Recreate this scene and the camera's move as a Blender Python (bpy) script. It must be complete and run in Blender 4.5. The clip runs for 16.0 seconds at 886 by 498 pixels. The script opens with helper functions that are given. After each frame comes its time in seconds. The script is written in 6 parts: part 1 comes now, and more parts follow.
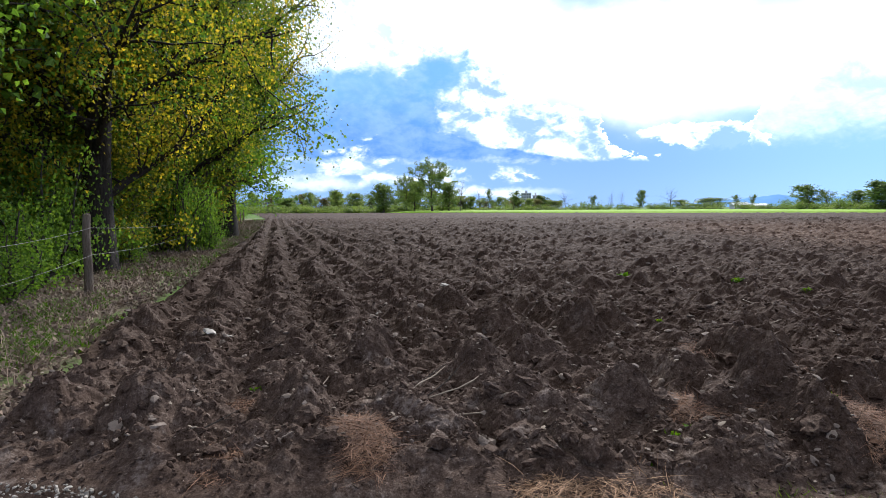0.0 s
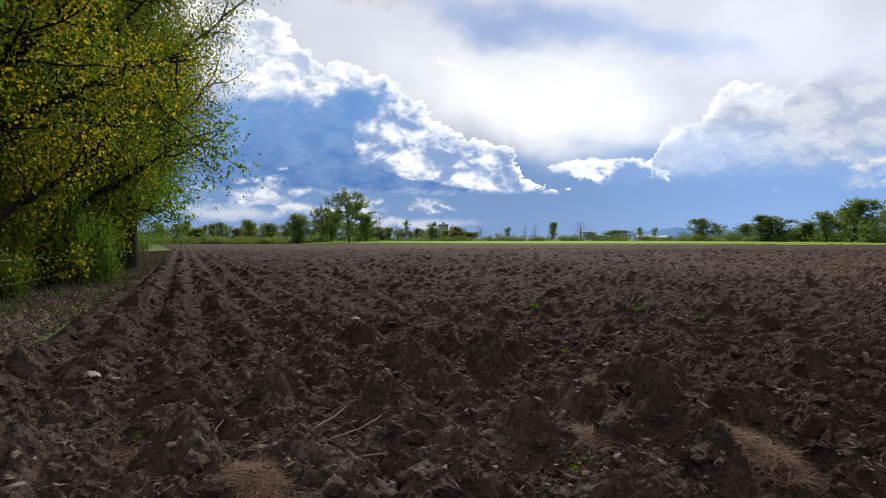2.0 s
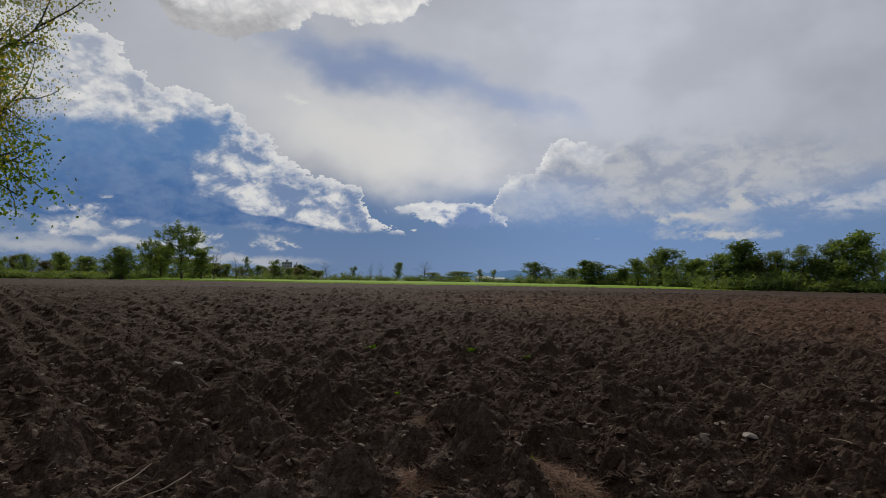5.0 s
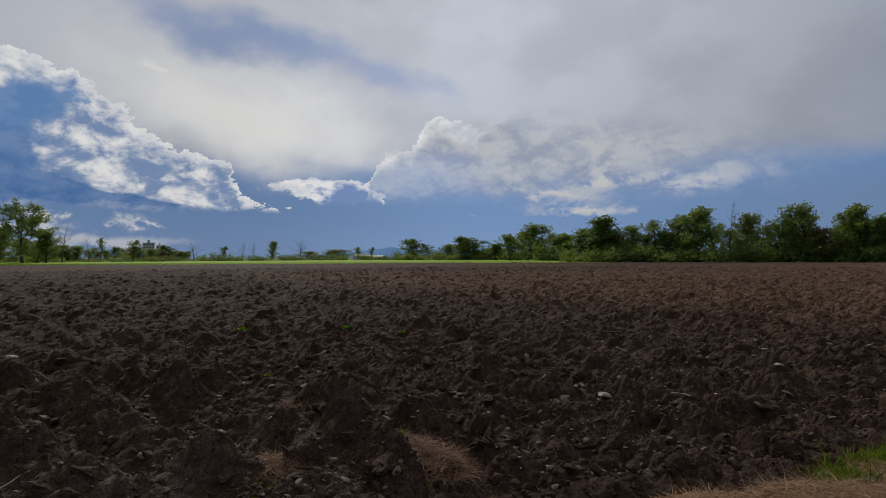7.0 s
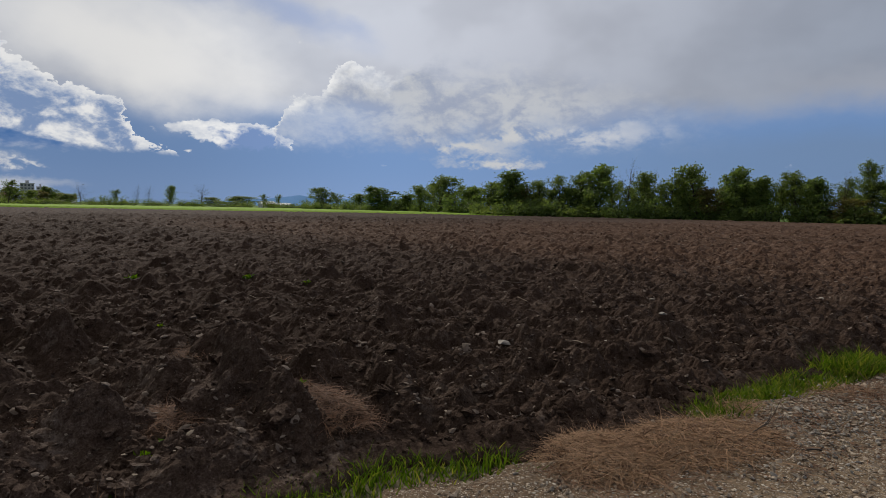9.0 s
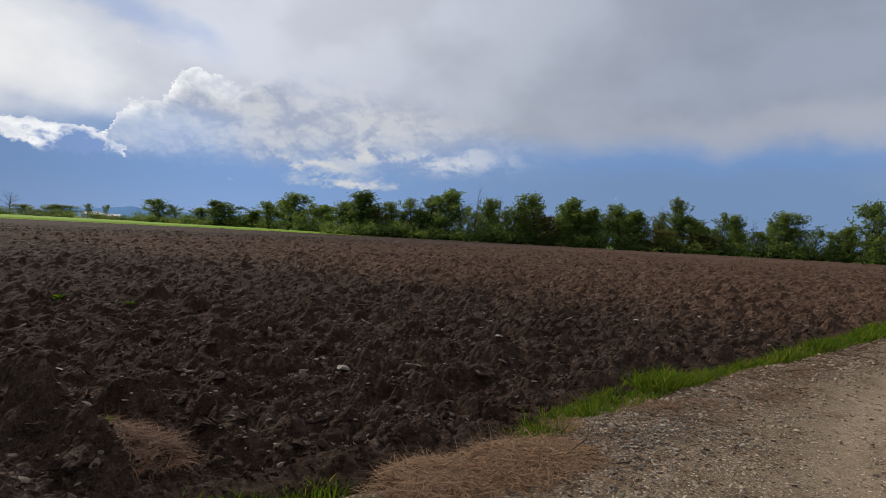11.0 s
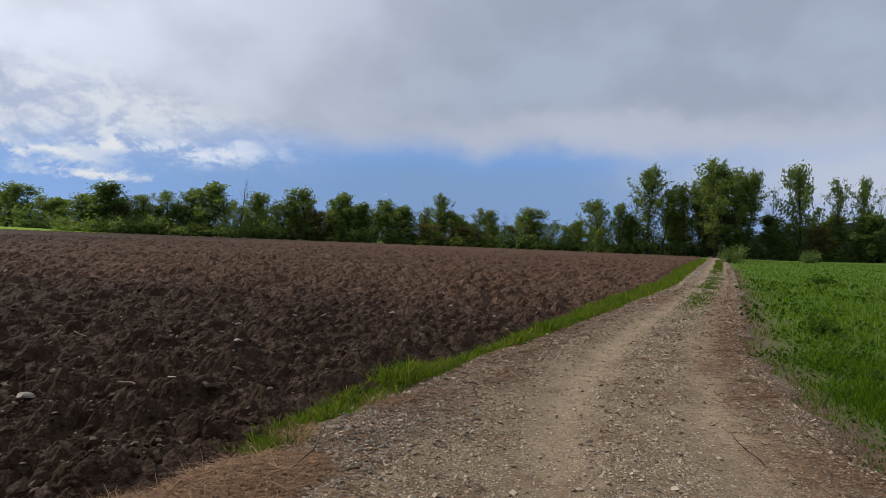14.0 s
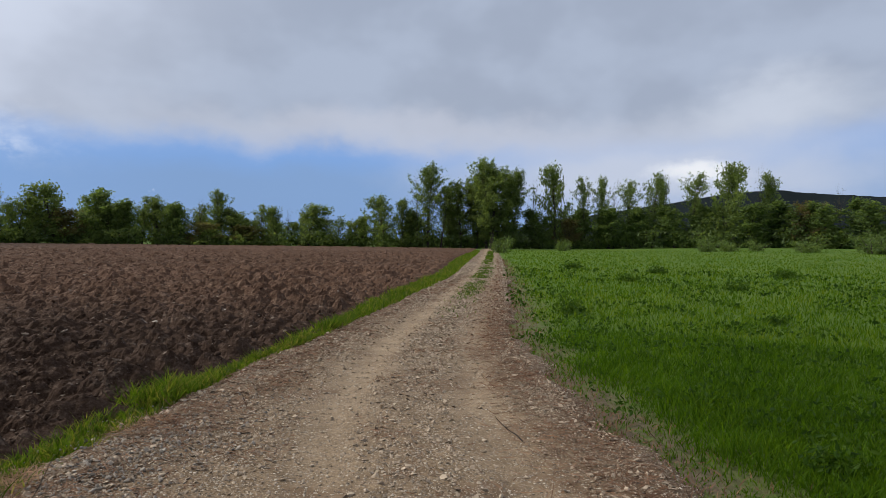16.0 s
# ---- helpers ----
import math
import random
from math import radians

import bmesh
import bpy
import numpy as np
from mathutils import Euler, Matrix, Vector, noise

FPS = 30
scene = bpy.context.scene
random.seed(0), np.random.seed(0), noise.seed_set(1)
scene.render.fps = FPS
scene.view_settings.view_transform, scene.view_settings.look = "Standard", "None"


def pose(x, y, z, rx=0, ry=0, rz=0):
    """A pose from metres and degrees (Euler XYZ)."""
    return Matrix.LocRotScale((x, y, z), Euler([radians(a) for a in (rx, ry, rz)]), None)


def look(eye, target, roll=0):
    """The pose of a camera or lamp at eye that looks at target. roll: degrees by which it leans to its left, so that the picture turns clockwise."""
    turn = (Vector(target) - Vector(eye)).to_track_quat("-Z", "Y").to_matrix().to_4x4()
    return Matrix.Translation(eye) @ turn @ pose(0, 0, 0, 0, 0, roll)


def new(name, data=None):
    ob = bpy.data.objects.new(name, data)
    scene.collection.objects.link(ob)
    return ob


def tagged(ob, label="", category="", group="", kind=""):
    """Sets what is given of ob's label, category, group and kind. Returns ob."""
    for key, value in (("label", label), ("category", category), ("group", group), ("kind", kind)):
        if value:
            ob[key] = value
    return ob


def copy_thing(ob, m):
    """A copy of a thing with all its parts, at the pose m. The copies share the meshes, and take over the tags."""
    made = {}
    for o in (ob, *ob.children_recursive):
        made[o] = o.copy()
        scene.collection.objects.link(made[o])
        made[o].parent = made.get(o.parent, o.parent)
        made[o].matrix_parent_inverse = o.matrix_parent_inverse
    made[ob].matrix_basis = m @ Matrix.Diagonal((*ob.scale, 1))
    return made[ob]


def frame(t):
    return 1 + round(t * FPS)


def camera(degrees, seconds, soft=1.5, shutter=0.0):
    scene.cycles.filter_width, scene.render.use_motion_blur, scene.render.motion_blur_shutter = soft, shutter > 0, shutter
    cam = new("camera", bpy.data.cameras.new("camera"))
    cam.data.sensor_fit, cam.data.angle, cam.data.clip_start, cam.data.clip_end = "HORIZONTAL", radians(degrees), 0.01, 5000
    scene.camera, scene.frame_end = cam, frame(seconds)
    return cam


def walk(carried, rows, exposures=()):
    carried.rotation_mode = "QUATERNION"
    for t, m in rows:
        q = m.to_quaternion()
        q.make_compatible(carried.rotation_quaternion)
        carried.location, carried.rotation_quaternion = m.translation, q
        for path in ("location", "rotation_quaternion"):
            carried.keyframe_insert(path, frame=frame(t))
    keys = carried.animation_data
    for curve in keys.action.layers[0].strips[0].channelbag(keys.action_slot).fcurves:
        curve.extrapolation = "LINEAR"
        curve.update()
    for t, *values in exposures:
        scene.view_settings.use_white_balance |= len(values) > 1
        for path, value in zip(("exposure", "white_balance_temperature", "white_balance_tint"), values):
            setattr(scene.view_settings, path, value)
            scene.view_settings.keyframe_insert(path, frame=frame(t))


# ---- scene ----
cam = camera(72.3, 16.0, 0.6)
PATH = [
    (0, (-0.002, -0.044, 1.57), (0.001, 1.952, 1.435), -0.3),
    (0.5, (0.029, -0.025, 1.578), (0.101, 1.97, 1.469), -0.2),
    (1, (0.054, -0.002, 1.583), (0.199, 1.991, 1.5), -0.3),
    (1.5, (0.079, 0.003, 1.588), (0.287, 1.991, 1.529), -0.1),
    (2, (0.113, 0.014, 1.593), (0.386, 1.995, 1.559), -0.1),
    (2.5, (0.14, 0.022, 1.599), (0.486, 1.992, 1.59), 0.0),
    (3, (0.158, 0.023, 1.602), (0.573, 1.979, 1.619), -0.3),
    (5.5, (0.265, -0.042, 1.633), (1.13, 1.758, 1.753), 0.9),
    (6, (0.29, -0.051, 1.639), (1.265, 1.691, 1.755), 0.6),
    (6.5, (0.324, -0.019, 1.617), (1.379, 1.678, 1.693), 0.2),
    (7, (0.355, 0.004, 1.6), (1.467, 1.667, 1.627), -0.3),
    (7.5, (0.372, 0.009, 1.574), (1.533, 1.635, 1.492), 0.1),
    (8, (0.384, 0.01, 1.578), (1.6, 1.593, 1.447), 0.3),
    (10.5, (0.492, -0.005, 1.611), (2.07, 1.221, 1.548), 2.6),
    (11, (0.526, -0.023, 1.62), (2.187, 1.09, 1.571), 3.0),
    (11.5, (0.568, -0.041, 1.623), (2.294, 0.968, 1.576), 3.4),
    (12, (0.626, -0.052, 1.613), (2.418, 0.834, 1.547), 2.8),
    (12.5, (0.67, -0.067, 1.611), (2.51, 0.711, 1.536), 2.7),
    (13, (0.788, -0.094, 1.626), (2.671, 0.578, 1.554), 1.6),
    (13.5, (0.928, -0.128, 1.634), (2.854, 0.409, 1.582), 2.3),
    (14, (1.006, -0.191, 1.624), (2.958, 0.246, 1.593), 2.3),
    (14.5, (1.055, -0.272, 1.621), (3.036, 0.0, 1.594), 1.6),
    (15, (1.111, -0.295, 1.624), (3.11, -0.234, 1.606), 1.1),
    (15.5, (1.172, -0.32, 1.627), (3.166, -0.461, 1.594), 0.7),
    (16, (1.186, -0.329, 1.64), (3.169, -0.585, 1.615), 0.8),
]
walk(cam, [(t, look(eye, target, roll)) for t, eye, target, roll in PATH],
     exposures=[(0.0, 0.50, 5750, 10), (1.0, 0.11, 5950, 10), (2.0, -0.34, 6350, 10), (3.0, -0.7, 6550, 10), (5.5, -1.1, 6500, 10), (7.0, -1.05, 6500, 10), (8.0, -0.95, 6500, 10),
                (10.5, -0.75, 6450, 10), (11.5, -0.63, 6400, 10), (12.5, -0.52, 6350, 10), (14.5, -0.4, 6300, 10), (16.0, -0.3, 6300, 10)])

# ---------------------------------------------------------------- small tools
SUN_AZ, SUN_EL = 14.0, 36.0          # degrees clockwise from +y, and above the horizon
TAU = 2 * math.pi


class Nodes:
    """A node tree with short calls."""

    def __init__(self, tree):
        self.t = tree
        tree.nodes.clear()

    def put(self, sock, v):
        if isinstance(v, bpy.types.NodeSocket):
            self.t.links.new(v, sock)
        elif v is not None:
            if isinstance(v, (tuple, list)) and len(v) == 3 and sock.type == "RGBA":
                v = (*v, 1.0)
            sock.default_value = v

    def n(self, kind):
        return self.t.nodes.new(kind)

    def math(self, op, a, b=None, c=None, clamp=False):
        m = self.n("ShaderNodeMath")
        m.operation, m.use_clamp = op, clamp
        for i, v in enumerate((a, b, c)):
            self.put(m.inputs[i], v)
        return m.outputs[0]

    def vec(self, op, a, b=None, scale=None):
        m = self.n("ShaderNodeVectorMath")
        m.operation = op
        self.put(m.inputs[0], a)
        self.put(m.inputs[1], b)
        if scale is not None:
            self.put(m.inputs["Scale"], scale)
        return m.outputs[0]

    def comb(self, x, y, z):
        m = self.n("ShaderNodeCombineXYZ")
        for i, v in enumerate((x, y, z)):
            self.put(m.inputs[i], v)
        return m.outputs[0]

    def sep(self, v):
        m = self.n("ShaderNodeSeparateXYZ")
        self.put(m.inputs[0], v)
        return m.outputs

    def noise(self, v, scale, detail=4.0, rough=0.55, distort=0.0, color=False):
        m = self.n("ShaderNodeTexNoise")
        self.put(m.inputs["Vector"], v)
        self.put(m.inputs["Scale"], scale)
        m.inputs["Detail"].default_value = detail
        m.inputs["Roughness"].default_value = rough
        m.inputs["Distortion"].default_value = distort
        return m.outputs["Color" if color else "Fac"]

    def voronoi(self, v, scale, feature="F1", out="Distance"):
        m = self.n("ShaderNodeTexVoronoi")
        m.feature = feature
        self.put(m.inputs["Vector"], v)
        self.put(m.inputs["Scale"], scale)
        return m.outputs[out]

    def step(self, v, lo, hi, a=0.0, b=1.0):
        """Smooth step from a at lo to b at hi."""
        m = self.n("ShaderNodeMapRange")
        m.interpolation_type = "SMOOTHSTEP"
        for i, q in enumerate((v, lo, hi, a, b)):
            self.put(m.inputs[i], q)
        return m.outputs[0]

    def mix(self, f, a, b, kind="MIX"):
        m = self.n("ShaderNodeMix")
        m.data_type, m.blend_type = "RGBA", kind
        self.put(m.inputs[0], f)
        self.put(m.inputs[6], a)
        self.put(m.inputs[7], b)
        return m.outputs[2]

    def ramp(self, f, stops):
        m = self.n("ShaderNodeValToRGB")
        self.put(m.inputs[0], f)
        el = m.color_ramp.elements
        while len(el) < len(stops):
            el.new(0.5)
        for e, (p, c) in zip(el, stops):
            e.position, e.color = p, (*c, 1.0)
        return m.outputs[0]

    def bump(self, h, strength=0.5, distance=0.02):
        m = self.n("ShaderNodeBump")
        m.inputs["Strength"].default_value = strength
        m.inputs["Distance"].default_value = distance
        self.put(m.inputs["Height"], h)
        return m.outputs[0]


# ---------------------------------------------------------------- sky
world = bpy.data.worlds.new("sky")
scene.world = world
world.use_nodes = True
W = Nodes(world.node_tree)
sky_way = W.n("ShaderNodeTexCoord").outputs["Generated"]
sx, sy, sz = W.sep(W.vec("NORMALIZE", sky_way))
AZ = W.math("MULTIPLY", W.math("ARCTAN2", sx, sy), 57.29578)
EL = W.math("MULTIPLY", W.math("ARCSINE", sz), 57.29578)
flat = W.comb(AZ, W.math("MULTIPLY", EL, 1.5), 0.0)
n_big = W.sep(W.noise(flat, 0.11, 3.0, 0.5, 0.0, True))
n_mid = W.sep(W.noise(flat, 0.42, 5.0, 0.6, 0.0, True))


def warped(big, mid):
    """Azimuth and elevation, bent by noise of two sizes (degrees)."""
    out = []
    for base, k in ((AZ, 0), (EL, 1)):
        a = W.math("MULTIPLY", W.math("SUBTRACT", n_big[k], 0.5), big * (1.0 if k == 0 else 0.5))
        b = W.math("MULTIPLY", W.math("SUBTRACT", n_mid[k], 0.5), mid * (1.0 if k == 0 else 0.6))
        out.append(W.math("ADD", base, W.math("ADD", a, b)))
    return out


SOFT, CRISP, EDGE, BAND = warped(12, 3), warped(4, 3.6), warped(3, 5.5), warped(6, 2)
# light and shade on the heaps: tops and sunward sides bright
lit_a = W.noise(flat, 0.38, 7.0, 0.58)
lit_b = W.noise(W.vec("ADD", flat, (0.5, 1.1, 0.0)), 0.38, 7.0, 0.58)
_a, _e = radians(SUN_AZ), radians(SUN_EL)
sun_way = (math.sin(_a) * math.cos(_e), math.cos(_a) * math.cos(_e), math.sin(_e))
dot = W.n("ShaderNodeVectorMath")
dot.operation = "DOT_PRODUCT"
W.put(dot.inputs[0], W.vec("NORMALIZE", sky_way))
dot.inputs[1].default_value = sun_way
NEAR_SUN = W.math("MULTIPLY", W.math("ARCCOSINE", dot.outputs["Value"]), 57.29578)


def bank(coords, az, el, ra, re, turn=0.0, inner=0.6, outer=1.2):
    """A cloud bank: 1 inside an ellipse of the sky, 0 outside it."""
    dx, dy = W.math("SUBTRACT", coords[0], az), W.math("SUBTRACT", coords[1], el)
    c, s = math.cos(radians(turn)), math.sin(radians(turn))
    u = W.math("DIVIDE", W.math("ADD", W.math("MULTIPLY", dx, c), W.math("MULTIPLY", dy, s)), ra)
    v = W.math("DIVIDE", W.math("SUBTRACT", W.math("MULTIPLY", dy, c), W.math("MULTIPLY", dx, s)), re)
    d = W.math("SQRT", W.math("ADD", W.math("MULTIPLY", u, u), W.math("MULTIPLY", v, v)))
    return W.step(d, outer, inner)


def lay(base, color, f, amount=1.0):
    return W.mix(W.math("MULTIPLY", f, amount) if amount != 1.0 else f, base, color)


clear = W.n("ShaderNodeTexSky")
clear.sky_type, clear.sun_disc = "NISHITA", False
clear.sun_elevation, clear.sun_rotation = radians(SUN_EL), radians(SUN_AZ)
clear.air_density, clear.dust_density = 1.2, 0.6
sky = W.mix(1.0, clear.outputs[0], (0.10, 0.10, 0.10), "MULTIPLY")
# the grey sheet of thin cloud, brighter towards the sun
grey = W.mix(W.step(NEAR_SUN, 12, 42), (0.92, 0.96, 1.06), W.mix(W.step(NEAR_SUN, 30, 66), (0.74, 0.77, 0.86), (0.375, 0.42, 0.51)))
grey = W.mix(W.step(n_big[2], 0.35, 0.65, 0.0, 0.6), grey, W.mix(1.0, grey, (1.28, 1.28, 1.27), "MULTIPLY"))
grey = W.mix(W.step(EL, 24, 48, 0.0, 0.9), grey, W.mix(W.step(NEAR_SUN, 10, 70), (1.15, 1.12, 1.06), (0.5, 0.49, 0.48)))
sheet = W.step(BAND[1], 6.8, 10.5)
sky = W.mix(W.math("MULTIPLY", sheet, 0.96), W.mix(0.85, sky, (0.18, 0.38, 0.84)), grey)
# rain-blue band above the horizon, deeper away from the sun
low_blue = W.mix(W.step(AZ, 35, 80), (0.29, 0.48, 0.86), (0.235, 0.365, 0.60))
low_blue = W.mix(W.step(EL, 4.5, 0.0, 0.0, 0.32), low_blue, W.mix(W.step(AZ, 20, 90), (0.48, 0.66, 1.02), (0.24, 0.34, 0.58)))
sky = W.mix(W.step(BAND[1], 9.4, 5.2, 0.0, 0.94), sky, low_blue)
# bright veil round the sun
sky = lay(sky, (1.14, 1.19, 1.30), bank(SOFT, 10, 17, 22, 9, -6, 0.2, 1.3), 0.85)
sky = lay(sky, (1.56, 1.55, 1.53), bank(SOFT, 15.5, 12.8, 13, 4.6, -16, 0.15, 1.35), 0.95)
# soft blue gaps in the veil
sky = lay(sky, (0.50, 0.66, 1.06), bank(SOFT, 16, 19.4, 14, 2.3, -9, 0.1, 1.3), 0.9)
sky = lay(sky, (0.60, 0.73, 1.06), bank(SOFT, 29, 16.6, 6, 2.0, -20, 0.1, 1.3), 0.8)


def billow(shift):
    """Rounded cauliflower heaps of three sizes, in degrees."""
    v = W.vec("ADD", flat, shift)
    v = W.vec("ADD", v, W.vec("SCALE", W.noise(v, 0.9, 3.0, 0.5, 0.0, True), None, 1.1))
    total = W.math("MULTIPLY", W.math("SUBTRACT", W.noise(v, 2.4, 5.0, 0.6), 0.5), 0.7)
    for scale, size in ((0.42, 1.3), (1.05, 0.75), (2.6, 0.36)):
        total = W.math("ADD", total, W.math("MULTIPLY", W.math("SUBTRACT", 0.48, W.voronoi(v, scale)), size))
    return total


HEAPS = billow((0.0, 0.0, 0.0))
slope = W.math("MULTIPLY", W.math("SUBTRACT", HEAPS, billow((0.14, 0.5, 0.0))), 0.26)
soft = W.math("ADD", W.math("MULTIPLY", W.math("SUBTRACT", W.noise(flat, 0.3, 8.0, 0.6, 0.4), 0.5), 3.0), W.math("MULTIPLY", W.math("SUBTRACT", lit_a, lit_b), 1.3))
LIT = W.math("ADD", W.math("ADD", slope, soft), 0.5, None, True)


def outline(v, pts):
    """A line through the given points (bearing or elevation, value)."""
    out = pts[0][1]
    for (x0, y0), (x1, y1) in zip(pts, pts[1:]):
        m = W.n("ShaderNodeMapRange")
        for i, q in enumerate((v, x0, x1, 0.0, y1 - y0)):
            W.put(m.inputs[i], q)
        out = W.math("ADD", m.outputs[0], out)
    return out


def under(pts, rag=1.0, lift=0.0):
    """Degrees below a cloud's ragged top."""
    return W.math("ADD", W.math("SUBTRACT", W.math("ADD", outline(CRISP[0], pts), lift), EL), W.math("MULTIPLY", HEAPS, rag))


WHITE = (1.66, 1.66, 1.65)
# the great heap: white crest, broken white flank, dark blue body
inside = under([(-30, 20.8), (-11.4, 20.4), (-8.7, 19.9), (-5.3, 17.9), (-4.1, 16.0), (-1.4, 15.9), (2.2, 15.1), (5.6, 12.5), (9.1, 10.0), (10.6, 9.5), (14.2, 8.8), (14.9, 6.2), (16.5, 5.0), (19, 3.6)])
foot = W.step(W.math("ADD", EL, W.math("MULTIPLY", HEAPS, 0.4)), 4.0, 4.8)
mask = W.math("MULTIPLY", W.step(inside, 0.0, 0.2), foot)
flank = W.mix(W.step(LIT, 0.12, 0.98), W.mix(W.step(AZ, -6, 0), (0.80, 0.90, 1.12), (0.40, 0.58, 0.96)), WHITE)
flank = W.mix(W.step(inside, 0.0, 1.5, 0.15, 1.0), WHITE, flank)
sky = W.mix(mask, sky, flank)
top = under([(-30, 13.0), (-11.1, 13.3), (-7.4, 14.3), (-3.6, 13.4), (-2.2, 15.0), (2.2, 15.0), (4, 13.0), (12, 8.0), (18, 4.5)], 0.9, -0.2)
right = outline(EL, [(4.0, 15.5), (4.6, 11.5), (5.6, 6.5), (6.6, 2.6), (8.5, 0.4), (11, 1.8), (13, 3.8), (15, 3.4), (16, 2.0)])
side = W.math("ADD", W.math("SUBTRACT", right, AZ), W.math("MULTIPLY", HEAPS, 1.7))
body = W.math("MULTIPLY", W.math("MULTIPLY", W.step(top, 0.0, 1.7), W.step(side, -0.5, 1.6)), foot)
deep = W.mix(W.step(W.math("ADD", EL, W.math("MULTIPLY", W.math("SUBTRACT", n_mid[0], 0.5), 7)), 5, 13), (0.125, 0.31, 0.74), (0.235, 0.49, 0.98))
deep = W.mix(W.math("MULTIPLY", LIT, 0.35), deep, (0.42, 0.64, 1.06))
sky = W.mix(W.math("MULTIPLY", body, 0.95), sky, deep)
# low streaks and small heaps
for az, el, ra, re, turn in ((-7.1, 6.2, 0.9, 0.5, 40), (-8.5, 5.2, 2.4, 0.4, -6), (-5.0, 4.5, 1.6, 0.4, -10), (-9.6, 3.7, 1.2, 0.5, 10), (2.0, 3.4, 4.0, 0.5, -4), (7, 2.9, 2.5, 0.25, 0), (17.2, 6.3, 0.7, 0.25, 0), (19.5, 4.7, 0.5, 0.22, 0), (8.4, 16.2, 1.4, 0.45, -8), (30, 14.5, 0.8, 0.4, 0)):
    sky = lay(sky, (1.6, 1.58, 1.54), W.math("MULTIPLY", bank(EDGE, az, el, ra, re, turn, 0.2, 1.3), W.step(LIT, 0.25, 0.85)), 0.85)
for az, el, ra, re, turn in ((-4, 2.9, 9, 0.7, -3), (3, 3.3, 5, 0.6, -3), (-9, 4.2, 4, 0.7, 4)):
    sky = lay(sky, (1.45, 1.45, 1.44), W.math("MULTIPLY", bank(EDGE, az, el, ra, re, turn, 0.0, 1.4), W.step(LIT, 0.3, 0.9)), 0.9)
for az, el, ra, re, turn in ((-11.5, 2.4, 6, 0.8, 0), (4, 1.4, 8, 0.6, 0), (-3, 2.6, 5, 0.6, 0)):
    sky = lay(sky, (1.15, 1.18, 1.24), bank(CRISP, az, el, ra, re, turn, 0.1, 1.2), 0.75)
# the small heap beside it
inside = under([(16.8, 3.0), (17.6, 6.7), (18.6, 7.0), (21.6, 7.7), (24.9, 7.3), (26.9, 6.9), (28.4, 5.9), (29.4, 3.0)], 0.6)
mask = W.math("MULTIPLY", W.step(inside, 0.0, 0.2), W.step(W.math("ADD", EL, W.math("MULTIPLY", HEAPS, 0.8)), outline(AZ, [(17, 6.6), (20, 5.8), (22, 4.8), (28, 4.9)]), W.math("ADD", outline(AZ, [(17, 6.6), (20, 5.8), (22, 4.8), (28, 4.9)]), 0.5)))
puff = W.mix(W.math("MULTIPLY", W.step(inside, 0.35, 0.9), W.step(W.math("ADD", AZ, W.math("MULTIPLY", HEAPS, 2.0)), 21.5, 23.5)), W.mix(LIT, (0.9, 1.0, 1.2), WHITE), (0.34, 0.52, 0.94))
sky = W.mix(mask, sky, puff)
# the wide heap, sharp towards the sun and dissolving away from it
inside = under([(26.4, 3.0), (27.5, 9.2), (30.7, 10.5), (31.8, 11.8), (33.4, 13.2), (37, 12.3), (38.6, 13.7), (42, 14.4), (47, 14.7), (53.7, 13.8), (62, 11.7), (75, 8)])
blur = W.step(AZ, 34, 46, 0.25, 5.0)
mask = W.math("MULTIPLY", W.step(inside, 0.0, blur), W.step(W.math("ADD", EL, W.math("MULTIPLY", HEAPS, 0.9)), 4.4, W.step(AZ, 26, 60, 7.0, 9.5)))
mask = W.math("MULTIPLY", mask, W.step(AZ, 72, 48, 0.0, 0.9))
wide = W.mix(W.step(LIT, 0.0, 1.0), (0.50, 0.57, 0.74), (0.82, 0.85, 0.90))
wide = W.mix(W.math("MULTIPLY", W.step(AZ, 42, 30), W.step(EL, 11, 8)), wide, W.mix(LIT, (0.50, 0.65, 0.98), (0.78, 0.88, 1.08)))
wide = W.mix(W.math("MULTIPLY", W.step(inside, 2.2, 0.0), W.step(AZ, 42, 36)), wide, W.mix(LIT, (0.95, 1.0, 1.1), (1.5, 1.5, 1.48)))
sky = W.mix(mask, sky, wide)
for az, el, ra, re, turn in ((44, 5.7, 6.0, 0.8, -3), (49.5, 6.8, 4.0, 0.9, 8), (47, 4.4, 5.5, 0.6, 0)):
    sky = lay(sky, (0.90, 0.91, 0.92), W.math("MULTIPLY", bank(EDGE, az, el, ra, re, turn, 0.15, 1.25), W.step(LIT, 0.15, 0.7)), 0.92)
sky = lay(sky, (0.95, 0.97, 1.02), W.math("MULTIPLY", bank(CRISP, 56, 6.8, 7.0, 1.3, 3, 0.0, 1.3), W.step(LIT, 0.1, 0.9)), 0.75)
